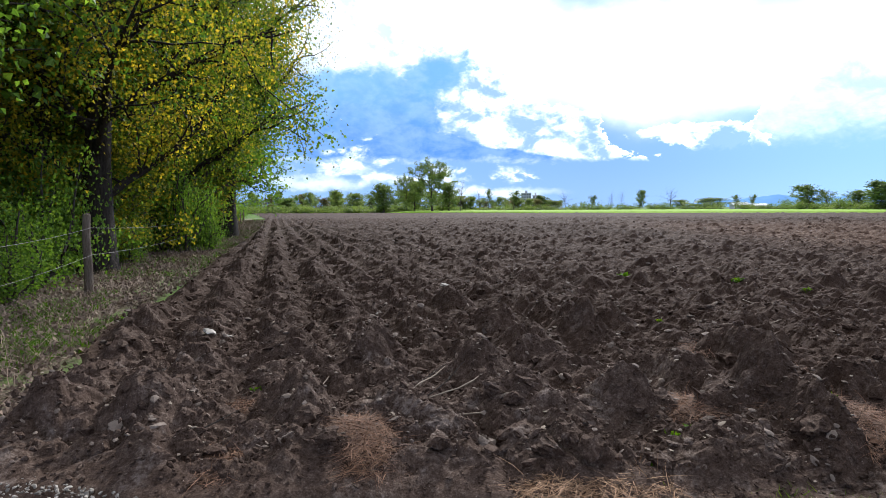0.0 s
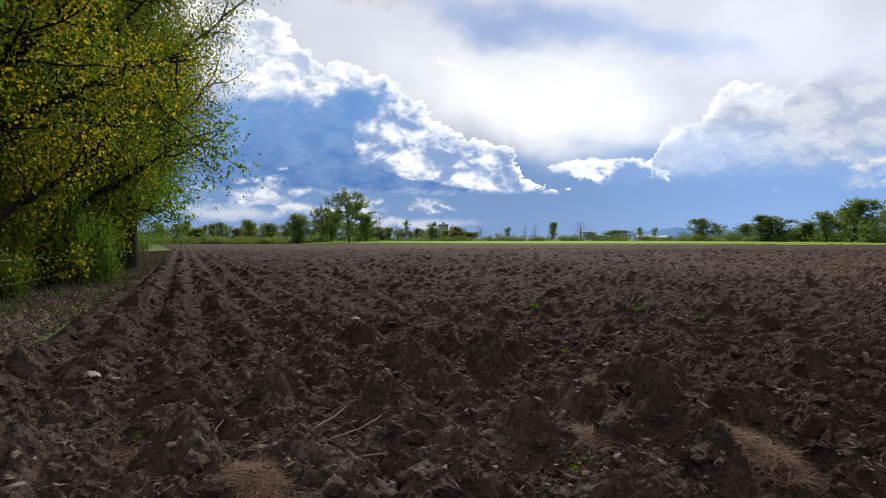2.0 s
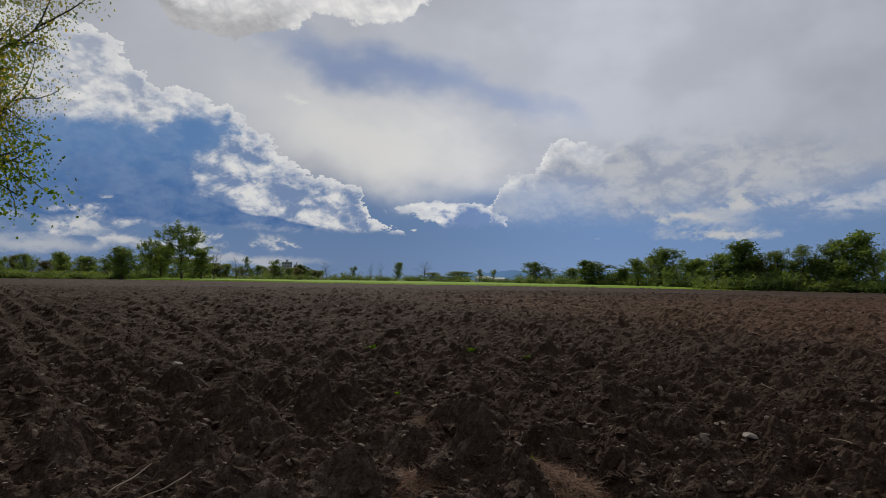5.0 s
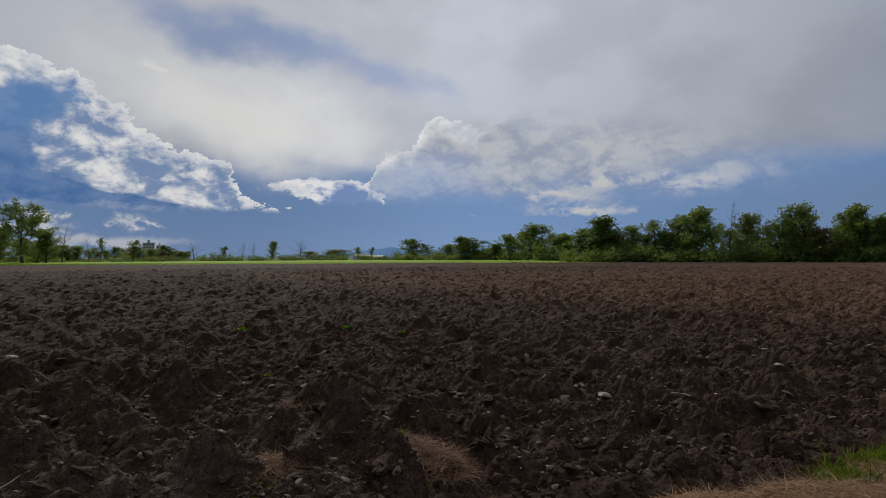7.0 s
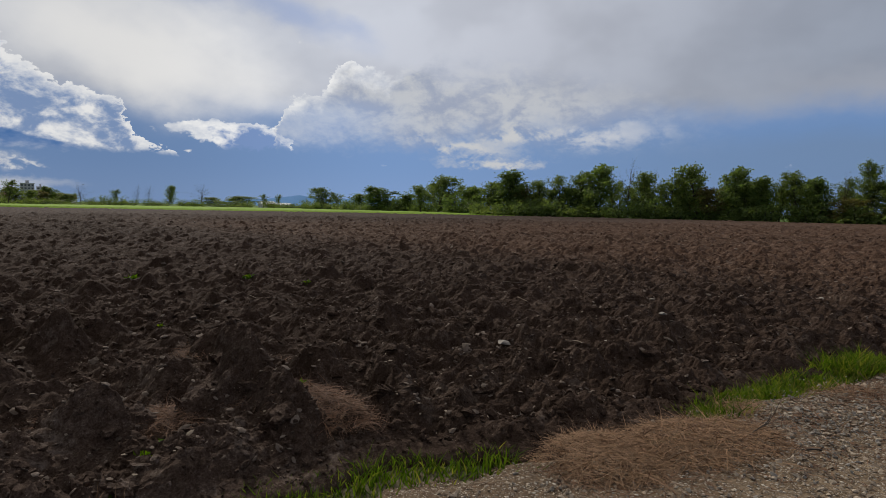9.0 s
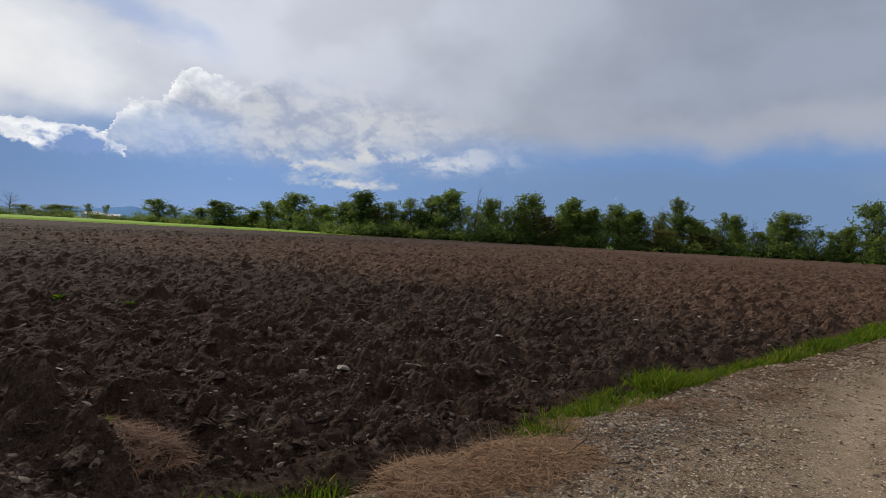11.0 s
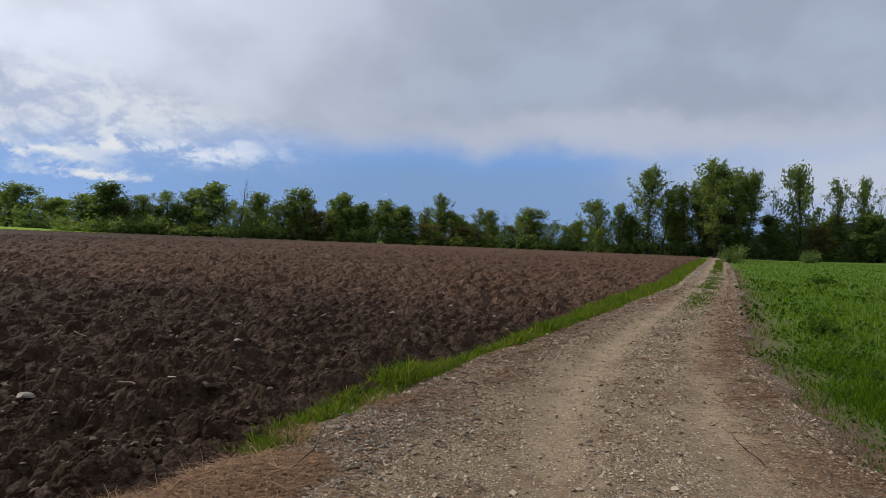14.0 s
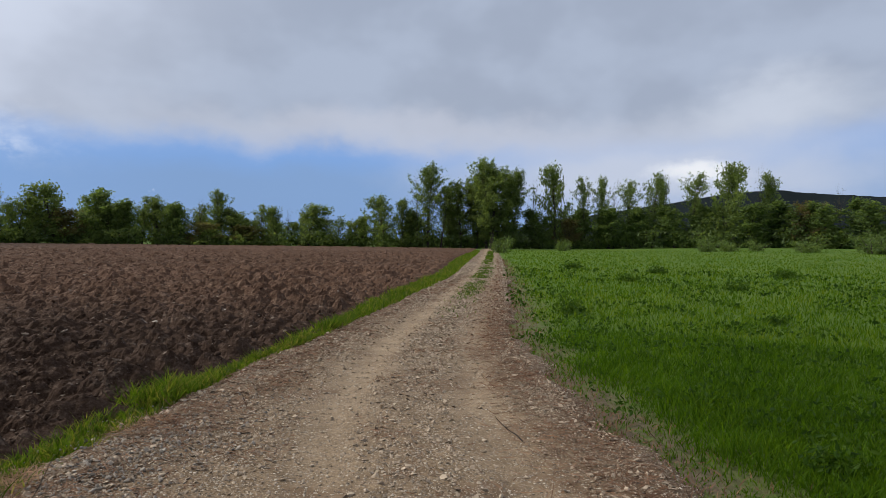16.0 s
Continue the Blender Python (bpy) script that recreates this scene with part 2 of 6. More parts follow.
# the cloud overhead, with a grey foot
low_edge = outline(CRISP[0], [(-8, 27), (-5, 23.8), (-3.8, 22.4), (-2, 20.8), (2, 20.2), (6.2, 21.4), (10, 23.3), (14, 22.7), (18, 23.0), (20.2, 25), (23, 30)])
inside = W.math("ADD", W.math("SUBTRACT", EL, low_edge), W.math("MULTIPLY", HEAPS, 0.6))
over = W.mix(W.math("MULTIPLY", W.step(inside, 3.0, 0.6), W.step(AZ, 9, 5)), W.mix(LIT, (1.25, 1.27, 1.32), (1.9, 1.88, 1.85)), W.mix(LIT, (0.86, 0.86, 0.90), (1.15, 1.15, 1.17)))
sky = W.mix(W.math("MULTIPLY", W.step(inside, 0.0, 0.4), W.step(EL, 36, 27)), sky, over)
# pale openings over the woods and the hill
sky = lay(sky, (0.72, 0.76, 0.84), bank(SOFT, 126, 11, 9, 3.0, 0, 0.1, 1.3), 0.55)
sky = lay(sky, (0.58, 0.62, 0.72), bank(SOFT, 116, 6.0, 22, 4.5, 0, 0.2, 1.3), 0.9)
sky = lay(sky, (0.95, 0.95, 0.95), bank(CRISP, 120, 6.2, 4, 1.2, 0, 0.1, 1.2), 0.8)
sky = lay(sky, (0.58, 0.60, 0.68), bank(SOFT, 95, 10, 30, 2.2, 0, 0.1, 1.3), 0.6)
# thick cloud to the north, thinner and brighter to the east
THIN = W.math("MULTIPLY", W.step(AZ, 12, 40, 0.85, 1.16), W.step(AZ, 60, 92, 1.0, 1.06))
sky = W.vec("SCALE", sky, None, W.math("ADD", W.math("MULTIPLY", THIN, W.step(EL, 50, 28)), W.step(EL, 28, 50)))
# below the horizon
sky = W.mix(W.step(EL, -1.0, -3.0), sky, (0.10, 0.12, 0.08))
bg = W.n("ShaderNodeBackground")
W.put(bg.inputs[0], sky)
bg.inputs[1].default_value = 1.0
W.t.links.new(bg.outputs[0], W.n("ShaderNodeOutputWorld").inputs[0])

sun = new("sun", bpy.data.lights.new("sun", "SUN"))
sun.data.energy, sun.data.angle, sun.data.color = 4.0, radians(6), (1.0, 0.94, 0.85)
sun.matrix_basis = look((math.sin(_a) * 60, math.cos(_a) * 60, math.tan(_e) * 60), (0, 0, 0))

# ---------------------------------------------------------------- materials
def material(name):
    m = bpy.data.materials.new(name)
    m.use_nodes = True
    return m, Nodes(m.node_tree)


def finish(m, k, color, rough=0.9, normal=None, spec=0.3, through_light=None, metallic=0.0):
    """A surface; through_light: colour of the light that comes through a thin leaf."""
    b = k.n("ShaderNodeBsdfPrincipled")
    k.put(b.inputs["Base Color"], color)
    k.put(b.inputs["Roughness"], rough)
    k.put(b.inputs["Normal"], normal)
    b.inputs["Specular IOR Level"].default_value = spec
    b.inputs["Metallic"].default_value = metallic
    last = b.outputs[0]
    if through_light is not None:
        tr = k.n("ShaderNodeBsdfTranslucent")
        k.put(tr.inputs[0], through_light)
        mx = k.n("ShaderNodeMixShader")
        mx.inputs[0].default_value = 0.58
        k.t.links.new(last, mx.inputs[1])
        k.t.links.new(tr.outputs[0], mx.inputs[2])
        last = mx.outputs[0]
    k.t.links.new(last, k.n("ShaderNodeOutputMaterial").inputs[0])
    return m


def place(k):
    return k.n("ShaderNodeNewGeometry").outputs["Position"]


def island(k):
    return k.n("ShaderNodeNewGeometry").outputs["Random Per Island"]


def own(k):
    return k.n("ShaderNodeObjectInfo").outputs["Random"]


def soil_material():
    """Ploughed clay soil: damp dark crumbs, drier reddish and greyish crusts."""
    m, k = material("ploughed_soil")
    p = place(k)
    crumb, grain, patch = k.noise(p, 70, 5, 0.7), k.noise(p, 17, 8, 0.7), k.noise(p, 3.1, 7, 0.62)
    f = k.math("ADD", k.math("MULTIPLY", crumb, 0.42), k.math("ADD", k.math("MULTIPLY", grain, 0.40), k.math("MULTIPLY", patch, 0.18)))
    c = k.ramp(f, [(0.38, (0.013, 0.0074, 0.0047)), (0.47, (0.042, 0.0255, 0.0175)), (0.54, (0.066, 0.043, 0.031)), (0.63, (0.140, 0.100, 0.077))])
    dry = k.math("MULTIPLY", k.step(patch, 0.54, 0.64), k.step(grain, 0.42, 0.62))
    c = k.mix(k.math("MULTIPLY", dry, 0.5), c, (0.175, 0.134, 0.108))
    broad = k.step(k.noise(p, 0.05, 3, 0.5), 0.38, 0.62)
    c = k.mix(k.math("MULTIPLY", broad, 0.25), c, (0.078, 0.048, 0.034))
    px, py, pz = k.sep(p)
    drier = k.math("MULTIPLY", k.step(k.math("ADD", px, k.math("MULTIPLY", patch, 7.0)), 14, 24), k.step(py, 75, 25))
    c = k.mix(k.math("MULTIPLY", drier, 0.7), c, k.mix(1.0, c, (2.05, 1.88, 1.72), "MULTIPLY"))
    # soil colour raised and greyed at the near corner to make up brightness
    lightened = k.math("MULTIPLY", k.step(k.math("ADD", py, k.math("MULTIPLY", patch, 2.0)), 8.5, 5.0), k.step(k.math("ADD", px, patch), 4.0, 1.5))
    c = k.mix(k.math("MULTIPLY", lightened, 0.7), c, k.mix(1.0, c, (1.6, 1.72, 1.86), "MULTIPLY"))
    fleck = k.math("MULTIPLY", k.step(k.voronoi(p, 34), 0.11, 0.05), k.step(k.noise(p, 9, 2), 0.54, 0.6))
    c = k.mix(fleck, c, (0.40, 0.335, 0.275))
    h = k.math("ADD", k.math("MULTIPLY", crumb, 0.45), grain)
    return finish(m, k, c, 0.85, k.bump(h, 0.7, 0.03), 0.05)


def ground_material():
    """Grassland, turning to leaf litter under the wood."""
    m, k = material("meadow_and_litter")
    p = place(k)
    x, y, z = k.sep(p)
    fine, mid, wide = k.noise(p, 9, 8, 0.7), k.noise(p, 0.9, 5, 0.6), k.noise(p, 0.07, 4, 0.55)
    g = k.ramp(fine, [(0.2, (0.035, 0.070, 0.008)), (0.5, (0.070, 0.135, 0.012)), (0.8, (0.12, 0.19, 0.022))])
    g = k.mix(k.step(mid, 0.5, 0.72, 0.0, 0.45), g, (0.055, 0.080, 0.035))
    g = k.mix(k.step(wide, 0.42, 0.66, 0.0, 0.5), g, (0.11, 0.165, 0.02))
    lit = k.ramp(k.noise(p, 26, 8, 0.7), [(0.3, (0.06, 0.042, 0.030)), (0.5, (0.15, 0.108, 0.078)), (0.7, (0.30, 0.225, 0.165))])
    lit = k.mix(k.step(mid, 0.49, 0.58, 0.0, 0.85), lit, k.mix(0.4, g, (0.13, 0.20, 0.02)))
    wood = k.step(k.math("ADD", x, k.math("ADD", k.math("MULTIPLY", y, 0.27), k.math("MULTIPLY", mid, 1.2))), -1.4, -2.2)
    wood = k.math("MULTIPLY", wood, k.step(y, 110, 90))
    dirt = k.ramp(k.noise(p, 18, 8, 0.7), [(0.3, (0.10, 0.075, 0.055)), (0.7, (0.26, 0.20, 0.15))])
    near = k.math("MULTIPLY", k.math("MULTIPLY", k.step(y, -3.2, -1.6), k.step(y, 7, 4)), k.step(x, 16, 8))
    c = k.mix(k.math("MULTIPLY", near, k.step(mid, 0.35, 0.6, 0.9, 0.35)), g, dirt)
    brink = k.n("ShaderNodeAttribute")
    brink.attribute_name = "brink"
    c = k.mix(k.math("MULTIPLY", brink.outputs["Fac"], k.step(k.noise(p, 2.6, 6, 0.65), 0.38, 0.58, 0.25, 1.0)), c, k.mix(0.35, dirt, (0.09, 0.055, 0.035)))
    c = k.mix(wood, c, lit)
    return finish(m, k, c, 0.95, k.bump(k.noise(p, 20, 10, 0.7), 0.9, 0.05), 0.2)


def gravel_material():
    """Gravel, worn to pale dust in the ruts, brown with old straw at the edges."""
    m, k = material("gravel_track")
    p = place(k)
    worn, brink = (k.n("ShaderNodeAttribute") for _ in range(2))
    worn.attribute_name, brink.attribute_name = "worn", "brink"
    n1, n2, n3 = k.noise(p, 1.1, 6, 0.62), k.noise(p, 45, 6, 0.7), k.noise(p, 6, 6, 0.65)
    c = k.ramp(k.math("ADD", k.math("MULTIPLY", n2, 0.7), k.math("MULTIPLY", n3, 0.3)),
               [(0.36, (0.062, 0.041, 0.025)), (0.50, (0.190, 0.134, 0.083)), (0.62, (0.33, 0.248, 0.164))])
    dust = k.ramp(k.math("ADD", k.math("MULTIPLY", n2, 0.4), k.math("MULTIPLY", n3, 0.6)), [(0.35, (0.235, 0.172, 0.111)), (0.65, (0.43, 0.33, 0.222))])
    f = k.math("MULTIPLY", worn.outputs["Fac"], k.step(k.math("ADD", n1, k.math("MULTIPLY", n3, 0.5)), 0.5, 0.9, 1.0, 0.55))
    c = k.mix(f, c, dust)
    # brown patches of trodden straw and dung
    stain = k.math("MULTIPLY", k.step(n1, 0.52, 0.62), k.step(n2, 0.38, 0.58))
    c = k.mix(k.math("MULTIPLY", stain, 0.75), c, (0.135, 0.078, 0.046))
    earth = k.ramp(k.noise(p, 34, 7, 0.7), [(0.34, (0.040, 0.026, 0.017)), (0.52, (0.125, 0.080, 0.050)), (0.68, (0.28, 0.20, 0.135))])
    f2 = k.math("MULTIPLY", brink.outputs["Fac"], k.step(n3, 0.36, 0.58, 0.3, 1.0))
    c = k.mix(f2, c, earth)
    # pebbles of two sizes pressed into it
    relief = k.math("MULTIPLY", n2, 0.5)
    loose = k.math("SUBTRACT", 1.0, k.math("MULTIPLY", f, 0.62))
    for scale, share in ((34, 0.42), (85, 0.60)):
        pick = k.sep(k.voronoi(p, scale, "F1", "Color"))
        d = k.voronoi(p, scale)
        on = k.math("MULTIPLY", k.step(d, 0.46, 0.36), k.math("LESS_THAN", pick[1], k.math("MULTIPLY", loose, share)))
        tone = k.ramp(pick[0], [(0.0, (0.085, 0.066, 0.050)), (0.35, (0.22, 0.18, 0.14)), (0.7, (0.42, 0.355, 0.28)), (1.0, (0.66, 0.59, 0.49))])
        c = k.mix(on, c, k.mix(k.step(n2, 0.35, 0.7, 0.0, 0.35), tone, (0.16, 0.115, 0.08)))
        relief = k.math("ADD", relief, k.math("MULTIPLY", on, k.math("MULTIPLY", k.math("SUBTRACT", 0.62, d), 40.0 / scale)))
    return finish(m, k, c, 0.95, k.bump(relief, 0.9, 0.022), 0.15)


def tinted(name, low, high, rough=0.85, scale=8.0, bump=0.5, by="island", spec=0.3, depth=0.02):
    """A solid whose colour runs from low to high by piece and by grain."""
    m, k = material(name)
    p = place(k)
    n = k.noise(p, scale, 8, 0.65)
    r = island(k) if by == "island" else own(k)
    f = k.math("ADD", k.math("MULTIPLY", n, 0.7), k.math("MULTIPLY", r, 0.4))
    c = k.ramp(f, [(0.25, low), (0.85, high)])
    return finish(m, k, c, rough, k.bump(n, bump, depth), spec)


def leaf_material(name, tones, spread=0.5, glow=(1.5, 1.45, 0.7), gloss=0.3):
    """Thin leaves; tones: four colours from shade to light, mixed leaf by leaf and tree by tree."""
    m, k = material(name)
    r, o = island(k), own(k)
    patch = k.noise(place(k), 0.5, 3, 0.6)
    f = k.math("ADD", k.math("MULTIPLY", r, spread), k.math("ADD", k.math("MULTIPLY", o, 0.22), k.math("MULTIPLY", patch, 0.55)))
    f = k.math("SUBTRACT", f, 0.14)
    c = k.ramp(f, [(0.1, tones[0]), (0.4, tones[1]), (0.65, tones[2]), (0.92, tones[3])])
    lit = k.mix(1.0, c, glow, "MULTIPLY")
    return finish(m, k, c, 0.55, None, gloss, lit)


def bark_material(name, low, high):
    m, k = material(name)
    t = k.n("ShaderNodeTexCoord").outputs["Object"]
    x, y, z = k.sep(t)
    v = k.comb(k.math("MULTIPLY", x, 9), k.math("MULTIPLY", y, 9), k.math("MULTIPLY", z, 1.6))
    n = k.noise(v, 2.0, 8, 0.7)
    c = k.ramp(n, [(0.3, low), (0.7, high)])
    return finish(m, k, c, 0.95, k.bump(n, 0.9, 0.04), 0.2)


SOIL = soil_material()
GROUND = ground_material()
GRAVEL = gravel_material()
STONE = tinted("pale_stone", (0.125, 0.091, 0.062), (0.54, 0.44, 0.33), 0.9, 14, 0.4)
STRAW = tinted("dry_straw", (0.058, 0.027, 0.015), (0.27, 0.145, 0.080), 0.8, 3, 0.2)
HAY = tinted("pale_hay", (0.055, 0.026, 0.013), (0.52, 0.315, 0.175), 0.8, 40, 0.2)
CHIPPING = tinted("grey_chippings", (0.08, 0.068, 0.056), (0.42, 0.375, 0.32), 0.85, 14, 0.4)
STALK = tinted("bleached_stalk", (0.11, 0.082, 0.06), (0.33, 0.26, 0.19), 0.85, 6, 0.2)
BARK = bark_material("grey_bark", (0.030, 0.024, 0.019), (0.105, 0.085, 0.070))
BARK_DARK = bark_material("dark_bark", (0.012, 0.009, 0.007), (0.050, 0.040, 0.033))
POST = bark_material("weathered_post", (0.07, 0.052, 0.04), (0.20, 0.155, 0.12))
WIRE, _k = material("galvanised_wire")
finish(WIRE, _k, (0.20, 0.18, 0.16), 0.6, None, 0.4, None, 0.2)
LEAF_GREEN = leaf_material("green_leaves", [(0.038, 0.080, 0.013), (0.082, 0.157, 0.021), (0.146, 0.248, 0.030), (0.25, 0.335, 0.043)])
LEAF_YELLOW = leaf_material("yellow_green_leaves", [(0.036, 0.072, 0.009), (0.092, 0.150, 0.014), (0.29, 0.265, 0.018), (0.66, 0.46, 0.03)])
LEAF_DARK = leaf_material("shaded_leaves", [(0.042, 0.098, 0.020), (0.088, 0.190, 0.029), (0.148, 0.285, 0.043), (0.235, 0.370, 0.064)])
LEAF_FAR = leaf_material("woodland_leaves", [(0.071, 0.106, 0.034), (0.128, 0.181, 0.052), (0.189, 0.255, 0.071), (0.275, 0.338, 0.108)], 0.45, (1.3, 1.25, 0.66))
LEAF_FAR_DARK = leaf_material("dark_woodland_leaves", [(0.068, 0.104, 0.037), (0.115, 0.172, 0.051), (0.165, 0.236, 0.067), (0.230, 0.297, 0.090)], 0.45, (1.3, 1.25, 0.66))
LEAF_RUSTY = leaf_material("budding_leaves", [(0.084, 0.066, 0.03), (0.12, 0.102, 0.042), (0.156, 0.156, 0.054), (0.216, 0.228, 0.072)], 0.45, (1.3, 1.25, 0.66))
GRASS = leaf_material("grass_blades", [(0.023, 0.057, 0.004), (0.05, 0.107, 0.006), (0.086, 0.161, 0.009), (0.175, 0.215, 0.020)], 0.45, (1.5, 1.45, 0.5), 0.08)
VERGE = leaf_material("rough_verge_grass", [(0.024, 0.050, 0.006), (0.050, 0.098, 0.009), (0.088, 0.150, 0.014), (0.21, 0.20, 0.06)], 0.6, (1.5, 1.45, 0.55), 0.1)
WEED = leaf_material("weed_leaves", [(0.022, 0.052, 0.008), (0.040, 0.085, 0.011), (0.070, 0.125, 0.016), (0.11, 0.165, 0.03)], 0.5, (1.4, 1.4, 0.6), 0.12)
CRUST = tinted("dry_soil_crust", (0.050, 0.034, 0.025), (0.25, 0.195, 0.155), 0.95, 25, 0.8)
LITTER = tinted("dead_leaves", (0.08, 0.052, 0.036), (0.30, 0.22, 0.16), 0.9, 5, 0.2)

# ---------------------------------------------------------------- mesh tools
def mesh_of(name, verts, faces, mat, smooth=False):
    """A mesh from arrays; faces: one array, or several of different widths."""
    me = bpy.data.meshes.new(name)
    faces = [f for f in (faces if isinstance(faces, list) else [faces]) if len(f)]
    me.vertices.add(len(verts))
    me.vertices.foreach_set("co", np.asarray(verts, dtype=np.float32).ravel())
    total = sum(f.size for f in faces)
    me.loops.add(total)
    me.loops.foreach_set("vertex_index", np.concatenate([f.ravel() for f in faces]).astype(np.int32))
    sizes = np.concatenate([np.full(len(f), f.shape[1]) for f in faces])
    me.polygons.add(len(sizes))
    me.polygons.foreach_set("loop_start", np.concatenate([[0], np.cumsum(sizes)[:-1]]).astype(np.int32))
    me.polygons.foreach_set("loop_total", sizes.astype(np.int32))
    me.polygons.foreach_set("use_smooth", np.full(len(sizes), smooth))
    me.materials.append(mat)
    me.update(calc_edges=True)
    me.validate()
    return me


def part(name, me, parent, label=""):
    ob = new(name, me)
    ob.parent = parent
    return tagged(ob, label)


def rnd(ix, iy, seed):
    v = np.sin(ix * 127.1 + iy * 311.7 + seed * 74.7) * 43758.5453
    return v - np.floor(v)


def soft_noise(x, y, seed):
    ix, iy = np.floor(x), np.floor(y)
    fx, fy = x - ix, y - iy
    fx, fy = fx * fx * (3 - 2 * fx), fy * fy * (3 - 2 * fy)
    a, b = rnd(ix, iy, seed), rnd(ix + 1, iy, seed)
    c, d = rnd(ix, iy + 1, seed), rnd(ix + 1, iy + 1, seed)
    return (a + (b - a) * fx) * (1 - fy) + (c + (d - c) * fx) * fy


def rough_noise(x, y, seed, octaves=4):
    v, amp, tot = 0.0, 1.0, 0.0
    for o in range(octaves):
        v = v + amp * soft_noise(x * 2 ** o, y * 2 ** o, seed + o * 11)
        tot += amp
        amp *= 0.55
    return v / tot


def lumps(x, y, cell, seed, fill=0.75):
    """Rounded grains: the highest of random domes, one to a cell."""
    gx, gy = x / cell, y / cell
    ix, iy = np.floor(gx), np.floor(gy)
    best = np.zeros_like(x)
    for ox in (-1, 0, 1):
        for oy in (-1, 0, 1):
            jx, jy = ix + ox, iy + oy
            a, b, c, e = (rnd(jx, jy, seed + q) for q in range(4))
            r = 0.40 + 0.42 * c
            q = 1 - ((gx - jx - a) ** 2 + (gy - jy - b) ** 2) / r ** 2
            best = np.maximum(best, np.where(e < fill, np.clip(q, 0, 1) ** 0.5 * (0.35 + 0.65 * c), 0))
    return best


def slabs(x, y, wide, long, seed, fill=0.75, steep=3.0, tip=0.55):
    """Broken clods: angular blocks with tilted flat tops, one to a cell, the highest winning."""
    gx, gy = x / wide, y / long
    ix, iy = np.floor(gx), np.floor(gy)
    best = np.zeros_like(x)
    for ox in (-1, 0, 1):
        for oy in (-1, 0, 1):
            jx, jy = ix + ox, iy + oy
            a, b, c, d, e, t1, t2 = (rnd(jx, jy, seed + q) for q in range(7))
            dx, dy = gx - jx - 0.15 - 0.7 * a, gy - jy - 0.15 - 0.7 * b
            t = (d - 0.5) * 2.2
            ct, st = np.cos(t), np.sin(t)
            r = 0.34 + 0.40 * c
            u, v = (dx * ct + dy * st) / (r * 1.15), (dy * ct - dx * st) / (r * 0.85)
            n = np.maximum(np.maximum(np.abs(u), np.abs(v)), 0.74 * (np.abs(u + 0.25 * (t1 - 0.5)) + np.abs(v)))
            top = (0.40 + 0.60 * c) * (1 + tip * 2 * (t1 - 0.5) * u + tip * 2 * (t2 - 0.5) * v)
            best = np.maximum(best, np.where(e < fill, top * np.clip((1 - n) * steep, 0, 1) ** 0.8, 0))
    return best


def smooth01(v, lo, hi):
    t = np.clip((v - lo) / (hi - lo), 0, 1)
    return t * t * (3 - 2 * t)


def grid_faces(rows, cols):
    i = np.arange(rows - 1)[:, None] * cols + np.arange(cols - 1)[None, :]
    return np.stack([i, i + 1, i + 1 + cols, i + cols], -1).reshape(-1, 4)


# ---------------------------------------------------------------- plan of the place
# field edge along the track, the track's two edges and its two ruts, as y over x
def field_edge(x):
    return np.interp(x, [-4, -1.5, 1.5, 2.7, 3.5, 4.9, 7.3, 9.9, 13.3, 20, 31, 60, 101, 150],
                     [3.35, 3.15, 3.05, 2.9, 2.4, 2.15, 1.9, 0.98, 0.2, -1.15, -4.0, -9.4, -18.4, -28])


def track_left(x):
    return np.interp(x, [-8, 2.5, 4.5, 5.7, 7.3, 8.7, 11.4, 13.9, 20, 29, 83, 150],
                     [3.0, 2.5, 1.9, 1.75, 1.5, 1.2, 0.4, -0.3, -2.0, -4.4, -15.7, -29.5])


def track_right(x):
    return np.interp(x, [-8, 5, 8.3, 11.3, 20, 35, 104, 150], [-2.4, -2.4, -2.5, -2.8, -4.85, -8.3, -23.2, -33])


def rut(x, side):
    left = np.interp(x, [-8, 7.6, 11.3, 17, 24, 35, 83, 150], [0.4, -0.1, -0.8, -2.2, -3.9, -6.5, -16.8, -30.6])
    right = np.interp(x, [-8, 7.5, 11.3, 16, 22.5, 35, 84, 150], [-1.2, -1.5, -2.25, -3.3, -4.8, -7.85, -18.3, -32.0])
    return left if side == 0 else right


def wood_edge(y):
    """The field's edge along the wood, as x over y."""
    return np.interp(y, [2, 4.1, 6.2, 8.8, 12, 20, 49, 96, 195], [-3.2, -3.1, -3.85, -4.6, -5.2, -7.2, -14.7, -28, -61])


def far_edge(az):
    return np.interp(az, [-20, 1, 9, 20, 36, 47, 62, 88, 104], [205, 193, 168, 162, 163, 157, 153, 150, 152])


def rise(x, y):
    """The lie of the land: level, rising a little beyond the meadow."""
    return 1.3 * smooth01(np.hypot(x, y), 45, 170) * smooth01(-y - 0.22 * x, 2, 70) * smooth01(x, 10, 60)


def ground_z(x, y):
    return rise(x, y) + 0.03 * (rough_noise(x * 0.8 + 40, y * 0.8 + 40, 3) - 0.5)


